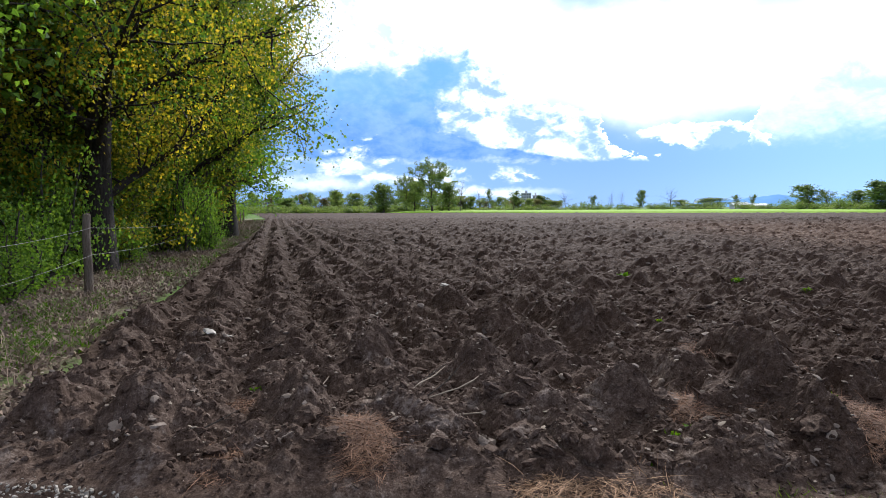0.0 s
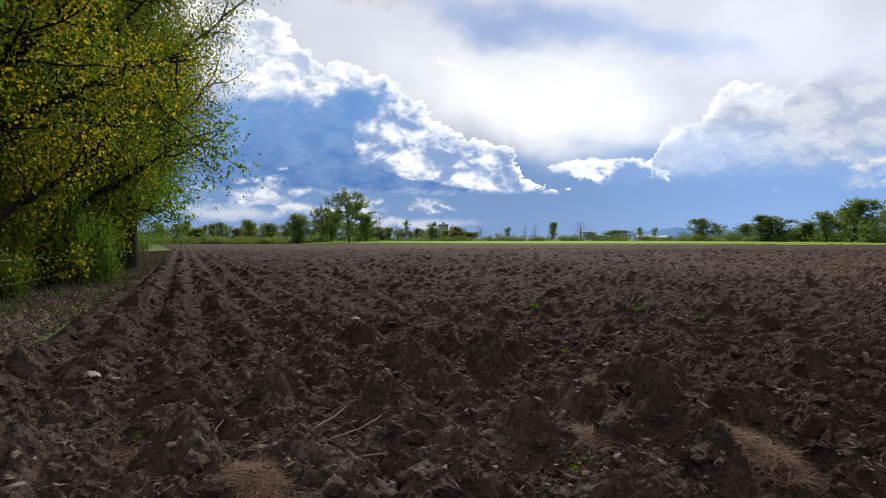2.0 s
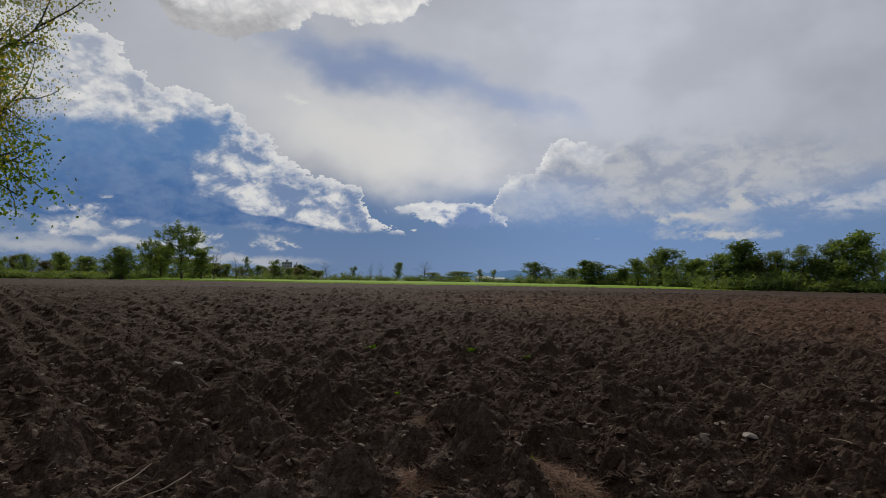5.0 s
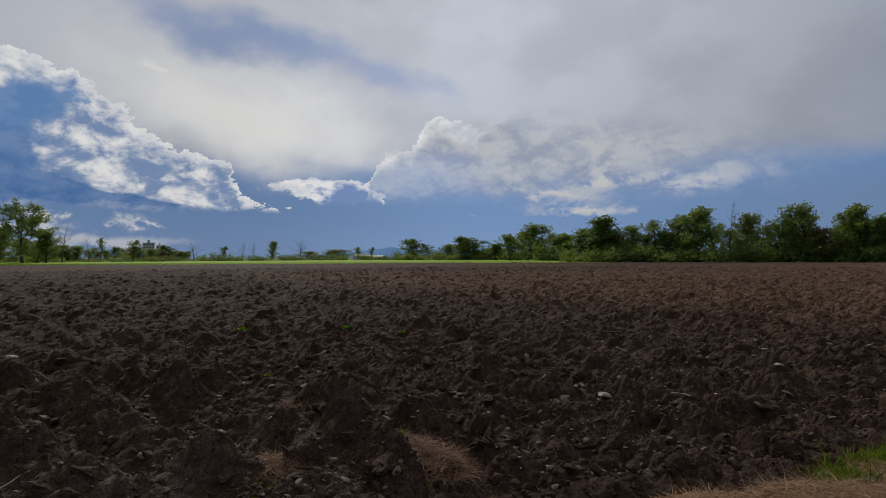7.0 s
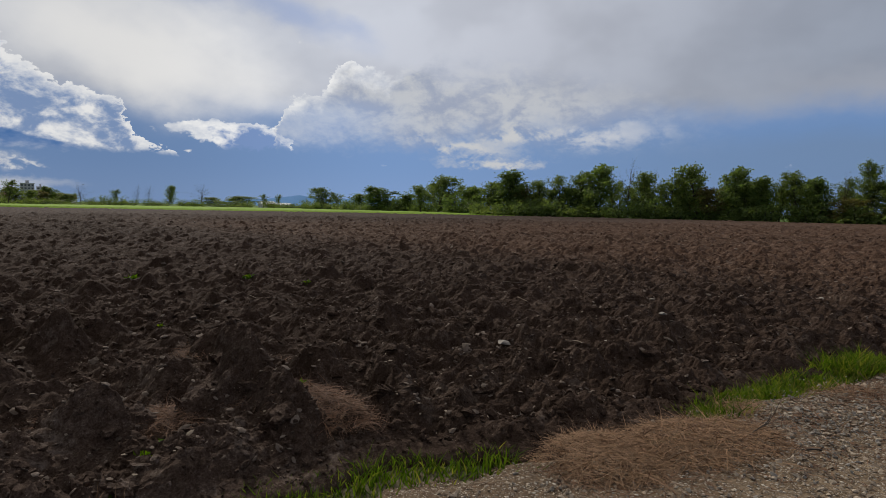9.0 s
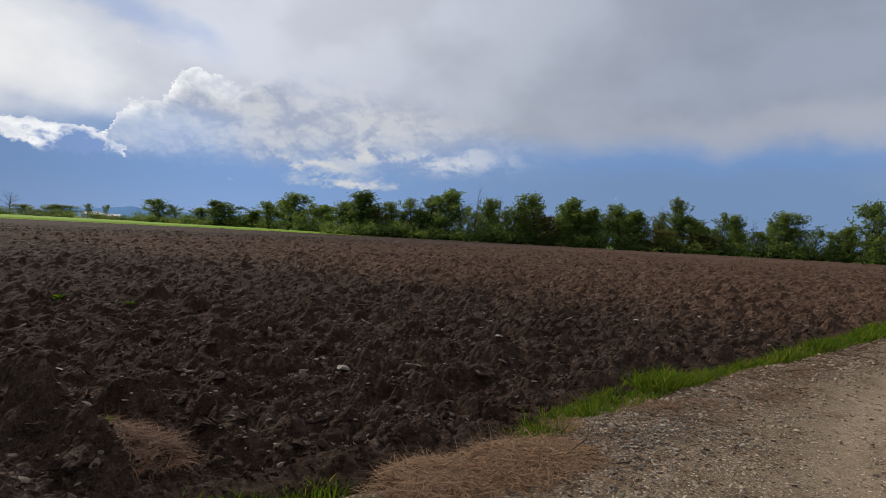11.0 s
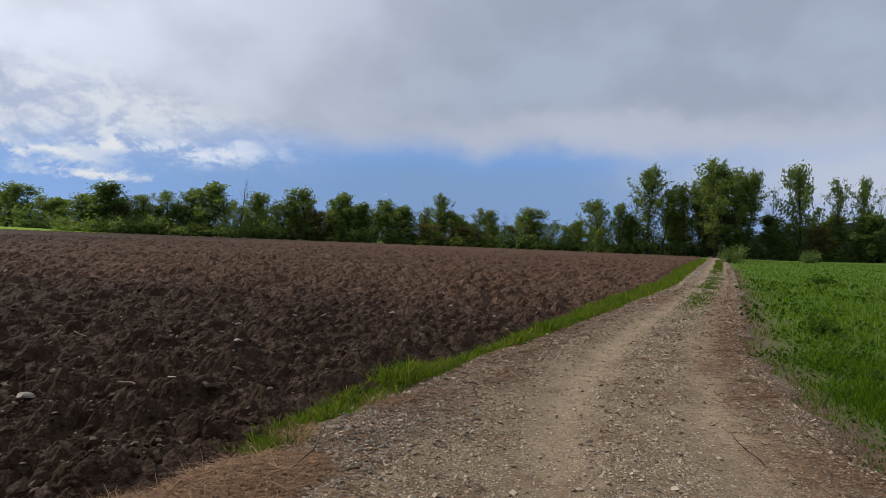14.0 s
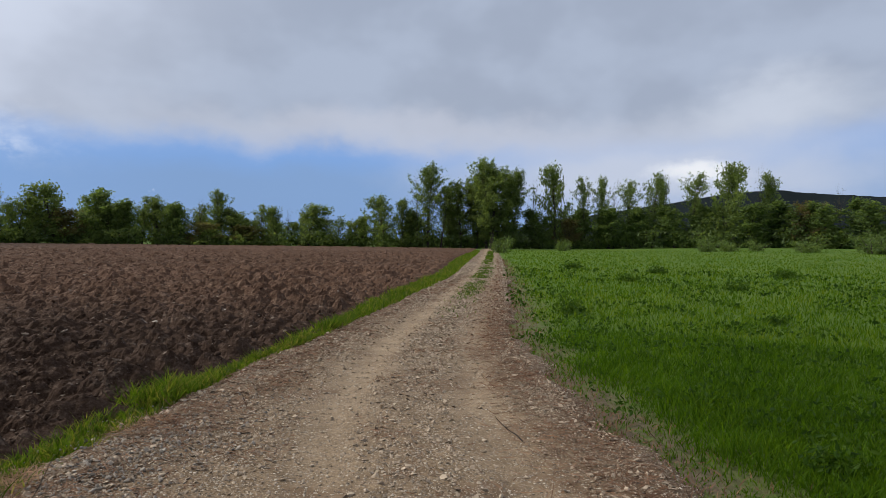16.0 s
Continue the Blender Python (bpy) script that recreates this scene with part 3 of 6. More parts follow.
# one sheet to the horizon
def build_ground():
    rad = np.concatenate([[0.0], np.geomspace(0.6, 4200, 170)])
    ang = np.linspace(0, TAU, 289)[:-1]
    r, a = np.meshgrid(rad, ang, indexing="ij")
    x, y = r * np.sin(a), r * np.cos(a)
    z = ground_z(x, y) - 0.03
    cols = len(ang)
    i = np.arange(len(rad) - 1)[:, None] * cols + np.arange(cols)[None, :]
    j = np.arange(len(rad) - 1)[:, None] * cols + (np.arange(cols)[None, :] + 1) % cols
    f = np.stack([i, j, j + cols, i + cols], -1).reshape(-1, 4)
    ob = new("ground", mesh_of("ground", np.stack([x, y, z], -1).reshape(-1, 3), f, GROUND, True))
    off = track_right(x) - y
    brink = smooth01(off, -0.6, -0.1) * smooth01(-off, -1.3, -0.1) * smooth01(x, -9, -6) * smooth01(-x, -60, -20)
    ob.data.attributes.new("brink", "FLOAT", "POINT").data.foreach_set("value", brink.ravel().astype(np.float32))
    return tagged(ob, "green spring meadow with leaf litter towards the wood", "ground", kind="structure")


build_ground()
FX, FY = -0.265, 0.964               # the way the furrows run, along the wood


# heaps of great clods: place, size, height, turn
MOUNDS = ((2.15, 4.3, 0.72, 0.75, 20), (1.9, 4.9, 0.5, 0.75, 80), (2.65, 4.6, 0.6, 0.75, 140), (3.05, 4.4, 0.5, 0.6, 60), (3.5, 6.7, 0.75, 0.32, 10), (3.05, 6.0, 0.36, 0.6, 40),
          (2.75, 5.4, 0.38, 0.7, 0), (3.3, 3.9, 0.45, 0.55, 50), (4.4, 4.3, 0.48, 0.5, 20), (5.2, 4.2, 0.5, 0.5, 70), (0.7, 5.5, 0.34, 0.7, 30), (-0.2, 6.0, 0.4, 0.6, 75),
          (-2.7, 5.2, 0.5, 0.5, 100), (-2.2, 4.4, 0.42, 0.55, 95), (-1.1, 6.2, 0.45, 0.55, 110), (1.5, 6.6, 0.4, 0.7, 105))


def soil_height(x, y, r):
    """Relief of the ploughed soil; the small clods fade out where the mesh is too coarse for them."""
    wx = x + 0.26 * (rough_noise(x * 1.9, y * 1.9, 21) - 0.5) + 0.022 * (rough_noise(x * 9, y * 9, 23, 3) - 0.5)
    wy = y + 0.26 * (rough_noise(x * 1.9, y * 1.9, 22) - 0.5) + 0.022 * (rough_noise(x * 9, y * 9, 24, 3) - 0.5)
    w = wx * FY - wy * FX
    s = wx * FX + wy * FY
    drift = w + 0.25 * (rough_noise(s * 0.35, w * 0.3, 5) - 0.5)
    ridge = 0.5 + 0.5 * np.cos(TAU * drift / 0.82)
    strong = 0.085 * smooth01(w, 6.5, 1.5) + 0.03
    h = strong * ridge * (0.5 + 0.9 * rough_noise(s * 0.9, w * 0.9, 9))
    turned = 0.40 + 0.60 * ridge
    patch = smooth01(rough_noise(x * 0.5, y * 0.5, 61), 0.30, 0.62)
    # great turned slices lying along the furrows, then clods of falling size
    big = 0.25 * slabs(drift / 0.82 * 0.62, s, 0.62, 0.62, 31, 0.66, 2.0, 0.45) * (0.45 + 0.55 * patch) * turned * (1 + 0.35 * smooth01(-r, -10, -5))
    mid = 0.115 * slabs(wx, wy, 0.34, 0.34, 41, 0.7, 2.2, 0.5) * (0.6 + 0.4 * turned)
    h = h + np.maximum(big, mid) + 0.30 * np.minimum(big, mid)
    for cx, cy, size, tall, turn in MOUNDS:
        c, q = math.cos(radians(turn)), math.sin(radians(turn))
        u, v = ((wx - cx) * c + (wy - cy) * q) / (0.62 * size), ((wy - cy) * c - (wx - cx) * q) / (0.46 * size)
        n = np.maximum(np.abs(u) ** 1.5 + np.abs(v) ** 1.5, 0.9 * np.abs(u + v))
        h = h + 0.36 * size * tall * np.clip((1 - n) * 1.5, 0, 1) ** 0.75 * (1 + 0.25 * u - 0.2 * v)
    h = h + 0.052 * slabs(wx, wy, 0.165, 0.165, 51, 0.85, 2.6, 0.7) * smooth01(-r, -55, -22)
    h = h + 0.021 * slabs(x + 0.02 * np.sin(y * 61), y, 0.085, 0.085, 71, 0.85, 2.4, 0.7) * smooth01(-r, -20, -10)
    h = h + 0.009 * lumps(x + 0.01 * np.sin(y * 93), y, 0.045, 75, 0.8) * smooth01(-r, -9, -5)
    h = h + 0.03 * (rough_noise(x * 3.1, y * 3.1, 81, 4) - 0.5) + 0.010 * (rough_noise(x * 16, y * 16, 83, 3) - 0.5) * smooth01(-r, -30, -8)
    return h


def field_room(x, y):
    """Metres inside the field's outline."""
    az = np.degrees(np.arctan2(x, y))
    return np.minimum(np.minimum(y - field_edge(x) - 0.25 * (soft_noise(x * 1.5, y * 1.5, 15) - 0.5), x - wood_edge(y) - 0.5 * (soft_noise(x, y, 16) - 0.5)),
                      far_edge(az) - np.hypot(x, y))


def build_field():
    rad = np.concatenate([np.geomspace(2.4, 14, 450), np.geomspace(14, 90, 330)[1:], np.geomspace(90, 210, 50)[1:]])
    ang = np.radians(np.arange(-60, 106, 0.185))
    r, a = np.meshgrid(rad, ang, indexing="ij")
    x, y = 0.5 + r * np.sin(a), -0.2 + r * np.cos(a)
    room = field_room(x, y)
    keep = room > -0.25
    h = soil_height(x, y, r)
    z = rise(x, y) + 0.015 + np.clip(h, 0, 1) * smooth01(room, -0.1, 0.55) - 0.10 * smooth01(-room, -0.02, 0.2)
    f = grid_faces(*x.shape)
    f = f[keep.ravel()[f].all(1)]
    used = np.unique(f)
    back = np.zeros(x.size, dtype=np.int64)
    back[used] = np.arange(len(used))
    v = np.stack([x, y, z], -1).reshape(-1, 3)[used]
    ob = new("ploughed_field", mesh_of("ploughed_field", v, back[f], SOIL, False))
    return tagged(ob, "freshly ploughed dark brown soil in rough furrows", "field", kind="structure")


FIELD = build_field()


def build_track():
    xs = np.concatenate([np.linspace(-8, 2, 80), np.geomspace(2, 14, 260)[1:], np.geomspace(14, 150, 140)[1:]])
    u = np.linspace(-0.06, 1.06, 130)
    x, uu = np.meshgrid(xs, u, indexing="ij")
    lo, hi = track_right(x), track_left(x)
    y = lo + (hi - lo) * uu
    wob = 0.7 * (rough_noise(x * 1.1, y * 1.1, 91, 5) - 0.5) * smooth01(np.abs(uu - 0.5), 0.25, 0.5)
    y = y + wob
    z = ground_z(x, y) + 0.028
    for side in (0, 1):
        z = z - 0.035 * np.exp(-((y - rut(x, side)) / 0.28) ** 2)
    z = z + 0.010 * lumps(x, y, 0.07, 93, 0.6) * smooth01(-x, -12, -5) + 0.03 * (rough_noise(x * 2.2, y * 2.2, 95) - 0.5)
    z = z - 0.07 * smooth01(np.abs(uu - 0.5), 0.485, 0.56)
    v = np.stack([x, y, z], -1).reshape(-1, 3)
    ob = new("road", mesh_of("road", v, grid_faces(*x.shape)[:, ::-1], GRAVEL, True))
    worn = np.maximum(np.exp(-((y - rut(x, 0)) / 0.36) ** 2), np.exp(-((y - rut(x, 1)) / 0.36) ** 2)) * (0.5 + 0.5 * smooth01(x, 4, 9))
    brink = np.maximum(smooth01(y, hi - 1.0, hi - 0.05), smooth01(-y, -lo - 0.85, -lo - 0.05))
    for name, val in (("worn", worn), ("brink", brink)):
        ob.data.attributes.new(name, "FLOAT", "POINT").data.foreach_set("value", val.ravel().astype(np.float32))
    return tagged(ob, "pale gravel farm track with two worn ruts", "road", kind="structure")


ROAD = build_track()

# ---------------------------------------------------------------- growing things
def tube(path, radii, sides=6):
    """A tapered tube along a path of points."""
    path = np.asarray(path, dtype=float)
    n = len(path)
    tan = np.gradient(path, axis=0)
    tan /= np.linalg.norm(tan, axis=1)[:, None] + 1e-9
    ref = np.where(np.abs(tan[:, 2:3]) > 0.9, np.array([[1.0, 0, 0]]), np.array([[0, 0, 1.0]]))
    a = np.cross(tan, ref)
    a /= np.linalg.norm(a, axis=1)[:, None] + 1e-9
    b = np.cross(tan, a)
    t = np.arange(sides) / sides * TAU
    ring = a[:, None] * np.cos(t)[None, :, None] + b[:, None] * np.sin(t)[None, :, None]
    v = (path[:, None] + ring * np.asarray(radii)[:, None, None]).reshape(-1, 3)
    i = np.arange(n - 1)[:, None] * sides + np.arange(sides)[None]
    j = np.arange(n - 1)[:, None] * sides + (np.arange(sides)[None] + 1) % sides
    return v, np.stack([i, j, j + sides, i + sides], -1).reshape(-1, 4)


def joined(pieces):
    vs, fs, off = [], [], 0
    for v, f in pieces:
        vs.append(v)
        fs.append(f + off)
        off += len(v)
    return np.concatenate(vs), np.concatenate(fs)


def leaves_at(points, size, g, fold=0.25, hang=0.0, long=1.0, single=False):
    """A folded, pointed leaf at every point, turned at random."""
    n = len(points)
    ax = g.normal(size=(n, 3))
    ax[:, 2] -= hang
    ax /= np.linalg.norm(ax, axis=1)[:, None]
    side = np.cross(ax, g.normal(size=(n, 3)))
    side /= np.linalg.norm(side, axis=1)[:, None] + 1e-9
    nor = np.cross(ax, side)
    s = (size * g.uniform(0.6, 1.3, n))[:, None]
    base, tip = points - ax * s * 0.5 * long, points + ax * s * 0.5 * long
    mid = points - ax * s * 0.08
    l = mid + side * s * 0.40 + nor * s * fold
    r = mid - side * s * 0.40 + nor * s * fold
    if single:
        return np.stack([base + side * s * 0.3, tip, base - side * s * 0.3], 1).reshape(-1, 3), np.arange(n * 3).reshape(-1, 3)
    v = np.stack([base, r, tip, l], 1).reshape(-1, 3)
    i = np.arange(n)[:, None] * 4
    return v, np.concatenate([i + np.array([[0, 1, 2]]), i + np.array([[0, 2, 3]])], 0)


def limb_path(start, way, length, g, up=0.25, wobble=0.10, steps=7):
    pts, d = [np.array(start, dtype=float)], np.array(way, dtype=float)
    d /= np.linalg.norm(d)
    for _ in range(steps):
        d = d + g.normal(size=3) * wobble + np.array([0, 0, up / steps])
        d /= np.linalg.norm(d)
        pts.append(pts[-1] + d * length / steps)
    return np.array(pts)


def tree_meshes(name, seed, height, spread, trunk, crown_from, leaf, count, leafmat, limbs=16, pitch=50, up=0.35,
                profile="round", twigs=7, scatter=0.09, barkmat=None, bend=0.05, hang=0.2, sides=7, fine=4):
    """Trunk with limbs and twigs, and a crown of single leaves. pitch: degrees by which limbs stand up from level."""
    g = np.random.default_rng(seed)
    wood, spots, weight = [], [], []
    line = limb_path((0, 0, -0.15), (g.normal() * bend, g.normal() * bend, 1), height * 0.96, g, 0.05, bend, 10)
    t = np.linspace(0, 1, 11)
    wood.append(tube(line, trunk * (1 - t) ** 0.75 * (1 + 0.5 * np.exp(-t * 18)) + 0.012 * height / 10, sides))
    for i in range(limbs):
        q = crown_from + (0.97 - crown_from) * (i + g.uniform(0, 0.8)) / limbs
        k = min(int(q * 10), 9)
        start = line[k] + (line[k + 1] - line[k]) * (q * 10 - k)
        c = (q - crown_from) / (1 - crown_from)
        if profile == "round":
            shape = 0.10 + 0.98 * math.sin(math.pi * min(1, 0.28 + 0.68 * c)) ** 0.8
        elif profile == "egg":
            shape = 0.16 + 0.95 * math.sin(math.pi * min(1, 0.16 + 0.78 * c)) ** 1.2
        elif profile == "spread":
            shape = 0.35 + 0.75 * math.sin(math.pi * (0.25 + 0.62 * c))
        else:
            shape = 1.0 - 0.8 * c
        az = i * 2.39996 + g.normal() * 0.35
        el = radians(min(82, pitch + g.normal() * 9 + 30 * c))
        way_ = (math.cos(az) * math.cos(el), math.sin(az) * math.cos(el), math.sin(el))
        length = spread * shape * g.uniform(0.75, 1.2)
        p = limb_path(start, way_, length, g, up, 0.12)
        rr = trunk * 0.36 * (1 - q) ** 0.5 + 0.010 * height / 10
        bough = p if fine > 3 else p[::2]
        wood.append(tube(bough, np.linspace(rr, rr * 0.18, len(bough)), 5 if fine > 3 else 4))
        for j in range(twigs):
            f = 0.22 + 0.78 * (j + g.uniform()) / twigs
            kk = min(int(f * 7), 6)
            s0 = p[kk] + (p[kk + 1] - p[kk]) * (f * 7 - kk)
            d = (p[kk + 1] - p[kk])
            d = d / np.linalg.norm(d) + g.normal(size=3) * 0.75
            tw = limb_path(s0, d, length * g.uniform(0.22, 0.45), g, up * 0.7, 0.2, 4)
            thin = tw if fine > 3 else tw[::2]
            if fine > 1:
                wood.append(tube(thin, np.linspace(rr * 0.32, rr * 0.10, len(thin)), 3))
            spots.append(tw[1:])
            weight.append(np.linspace(0.7, 1.2, 4) * length)
        spots.append(p[3:])
        weight.append(np.full(len(p) - 3, 0.5 * length))
    if profile == "egg":
        spots.append(line[8:])
        weight.append(np.array([0.6, 1.0, 1.3]) * spread)
    wv, wf = joined(wood)
    tree_wood = mesh_of("trunk", wv, wf, barkmat or BARK, True)
    crown = None
    if count:
        sp, wt = np.concatenate(spots), np.concatenate(weight)
        pick = g.choice(len(sp), count, p=wt / wt.sum())
        pts = sp[pick] + np.clip(g.normal(size=(count, 3)), -1.5, 1.5) * spread * scatter * g.uniform(0.4, 1.2, (count, 1))
        pts = pts[pts[:, 2] > 0.25]
        lv, lf = leaves_at(pts, leaf, g, hang=hang, single=fine < 4 or leafmat is LEAF_DARK)
        crown = mesh_of("crown", lv, lf, leafmat)
    return tree_wood, crown


def tree_thing(name, meshes, label, category="tree", group=""):
    ob = tagged(new(name), label, category, group)
    part("trunk", meshes[0], ob)
    if meshes[1]:
        part("crown", meshes[1], ob)
    return ob


def bush_meshes(seed, width, height, leaf, count, leafmat, stems=9, single=False):
    g = np.random.default_rng(seed)
    wood, tips = [], []
    for i in range(stems):
        a = i * 2.4 + g.normal() * 0.3
        out = g.uniform(0.25, 1.0)
        p = limb_path((math.cos(a) * 0.12 * width, math.sin(a) * 0.12 * width, -0.1),
                      (math.cos(a) * out, math.sin(a) * out, 0.55 + 0.9 * (1 - out) + 0.3), height * g.uniform(0.7, 1.1), g, 0.1, 0.22, 6)
        p[:, :2] *= width / height * 0.62
        wood.append(tube(p, np.linspace(0.03, 0.006, 7) * height, 4))
        tips.append(p[1:])
    sp = np.concatenate(tips)
    pts = sp[g.integers(len(sp), size=count)] + g.normal(size=(count, 3)) * np.array([width, width, height]) * 0.12
    pts = pts[pts[:, 2] > 0.02]
    lv, lf = leaves_at(pts, leaf, g, single=single)
    wv, wf = joined(wood)
    return mesh_of("stem", wv, wf, BARK, True), mesh_of("foliage", lv, lf, leafmat)


def bush_thing(name, meshes, label, category="shrub", group=""):
    ob = tagged(new(name), label, category, group)
    part("stem", meshes[0], ob)
    part("foliage", meshes[1], ob)
    return ob


class Kind:
    """A thing that is built once, at its first place, and copied to the others."""

    def __init__(self, make):
        self.make, self.first = make, None

    def plant(self, x, y, turn=0.0, wide=1.0, tall=1.0, sink=0.0):
        m = pose(x, y, float(rise(np.array(x), np.array(y))) - sink, 0, 0, turn) @ Matrix.Diagonal((wide, wide, tall, 1))
        if self.first is None:
            self.first = self.make()
            self.first.matrix_basis, self.base = m, Vector((wide, wide, tall))
            return self.first
        back = Matrix.Diagonal((1 / self.base.x, 1 / self.base.y, 1 / self.base.z, 1))
        return copy_thing(self.first, m @ back)


def polar(az, d):
    return d * math.sin(radians(az)), d * math.cos(radians(az))


def up_to(el, d):
    """Height of what reaches el degrees above the horizon at d metres."""
    return 1.6 + d * math.tan(radians(el))


# ---------------------------------------------------------------- the wood along the field
def build_wood():
    yellow = tree_meshes("tree", 11, 15.5, 4.7, 0.36, 0.13, 0.088, 70000, LEAF_YELLOW, 34, 28, 0.15, "round", 12, 0.10, barkmat=BARK_DARK, hang=0.8)
    golden = Kind(lambda: tree_thing("tree", yellow, "tall poplar with yellow-green young leaves beside a fence", "tree", "trees of the wood"))
    golden.plant(-8.9, 15.5, 40)
    golden.plant(-10.0, 23.4, 165, 1.0, 1.12)
    golden.plant(-11.9, 33.5, 280, 1.2, 1.4)
    green = Kind(lambda: tree_thing("tree", tree_meshes("tree", 12, 17, 5.2, 0.34, 0.10, 0.20, 25000, LEAF_GREEN, 34, 30, 0.2, "round", 12, 0.11, hang=0.5),
                                    "tall leafy green tree at the edge of a wood", "tree", "trees of the wood"))
    for x, y, turn, w, h in ((-12.4, 30.5, 75, 1.0, 1.05), (-13.9, 34.0, 130, 1.12, 0.95), (-18.6, 46.5, 220, 1.15, 0.85), (-25.0, 66, 60, 1.15, 0.75),
                             (-16.2, 22.5, 250, 1.1, 1.1), (-11.6, 10.0, 300, 0.95, 1.0)):
        green.plant(x, y, turn, w, h)
    dark = Kind(lambda: tree_thing("tree", tree_meshes("tree", 13, 14, 5.0, 0.28, 0.06, 0.32, 15000, LEAF_DARK, 28, 30, 0.2, "round", 8, 0.13),
                                   "densely leaved dark green tree inside a wood", "tree", "trees of the wood"))
    for x, y, turn, w, h in ((-14.5, 16.5, 0, 1.0, 1.0), (-20, 29, 70, 1.1, 1.1), (-21, 18, 140, 1.1, 1.1), (-25, 40, 200, 1.2, 1.1),
                             (-31, 56, 20, 1.2, 1.0), (-17, 12, 280, 1.0, 0.9), (-27, 26, 330, 1.3, 1.2), (-34, 78, 10, 1.2, 0.9)):
        dark.plant(x, y, turn, w, h)
    stout = Kind(lambda: tree_thing("tree", tree_meshes("tree", 16, 16, 4.6, 0.34, 0.24, 0.15, 13000, LEAF_DARK, 22, 24, 0.15, "round", 9, 0.10, barkmat=BARK_DARK, hang=0.5),
                                    "tall tree with a stout dark trunk inside the wood", "tree", "trees of the wood"))
    for x, y, turn, w, h in ((-10.5, 15.9, 20, 1.0, 1.0), (-12.4, 20.4, 140, 1.0, 1.05), (-12.9, 17.6, 250, 0.8, 1.0)):
        stout.plant(x, y, turn, w, h)
    near = tree_meshes("tree", 14, 11, 4.4, 0.24, 0.22, 0.11, 22000, LEAF_GREEN, 24, 20, 0.05, "round", 8, 0.08, hang=0.9)
    tree_thing("tree", near, "poplar with large fresh green leaves on hanging twigs", group="trees of the wood").matrix_basis = pose(-9.4, 6.2, 0, 0, 0, 200)
    shrub = Kind(lambda: bush_thing("shrub", bush_meshes(21, 3.0, 2.4, 0.085, 5200, LEAF_GREEN, 16), "leafy green shrub in the wood's undergrowth", "shrub", "undergrowth"))
    for x, y, turn, w, h in ((-9.6, 13.2, 0, 0.9, 0.9), (-11.2, 19.0, 60, 1.0, 1.15), (-12.0, 27, 120, 1.0, 0.9), (-10.2, 10.3, 200, 1.0, 0.8),
                             (-15.5, 34, 20, 1.1, 1.0), (-18.2, 42, 80, 1.2, 1.0), (-22.5, 55, 150, 1.3, 1.0), (-27.5, 70, 200, 1.3, 1.0), (-14, 23, 240, 1.2, 1.3), (-8.6, 8.4, 100, 0.8, 0.7), (-8.2, 11.6, 30, 0.75, 0.75), (-9.4, 14.4, 70, 0.9, 1.35), (-10.6, 16.4, 190, 0.9, 1.5), (-7.6, 10.2, 15, 0.6, 0.5), (-9.2, 17.6, 310, 0.5, 0.55), (-9.6, 22.2, 220, 0.8, 1.5), (-10.8, 22.4, 130, 0.9, 1.7), (-9.0, 23.2, 30, 0.5, 0.9), (-29, 84, 20, 1.4, 1.2), (-33, 97, 80, 1.5, 1.2), (-38.5, 112, 10, 1.5, 1.1), (-45, 132, 40, 1.6, 1.2), (-52, 155, 90, 1.6, 1.2), (-12.6, 21.5, 10, 1.0, 1.6), (-11.6, 12.4, 45, 1.0, 1.8)):
        shrub.plant(x, y, turn, w, h)
    sapling = Kind(lambda: tree_thing("tree", tree_meshes("tree", 15, 6.5, 2.6, 0.10, 0.02, 0.13, 7000, LEAF_YELLOW, 26, 32, 0.15, "round", 8, 0.11, hang=0.6),
                                      "young leafy tree at the foot of the wood", "tree", "trees of the wood"))
    for x, y, turn, w, h in ((-10.4, 20.6, 0, 0.95, 1.0), (-11.6, 27.2, 90, 1.0, 0.95), (-9.9, 17.2, 200, 0.7, 0.65), (-13.6, 32.5, 150, 1.1, 1.0), (-15.8, 39, 40, 1.2, 1.0), (-10.6, 13.4, 300, 0.8, 0.8)):
        sapling.plant(x, y, turn, w, h)
    shade = Kind(lambda: bush_thing("shrub", bush_meshes(22, 3.6, 3.2, 0.17, 4600, LEAF_DARK, 16, True), "dark shrub in the shade of the wood", "shrub", "undergrowth"))
    for x, y, turn, w, h in ((-12.4, 14.8, 0, 1.0, 1.1), (-14.6, 20, 90, 1.1, 1.2), (-17, 27, 30, 1.2, 1.2), (-13.6, 11, 160, 1.1, 1.0),
                             (-20, 36, 210, 1.3, 1.2), (-26, 50, 260, 1.4, 1.2), (-19, 20, 300, 1.3, 1.4), (-32, 66, 20, 1.4, 1.2), (-24, 32, 10, 1.5, 1.5)):
        shade.plant(x, y, turn, w, h)


build_wood()


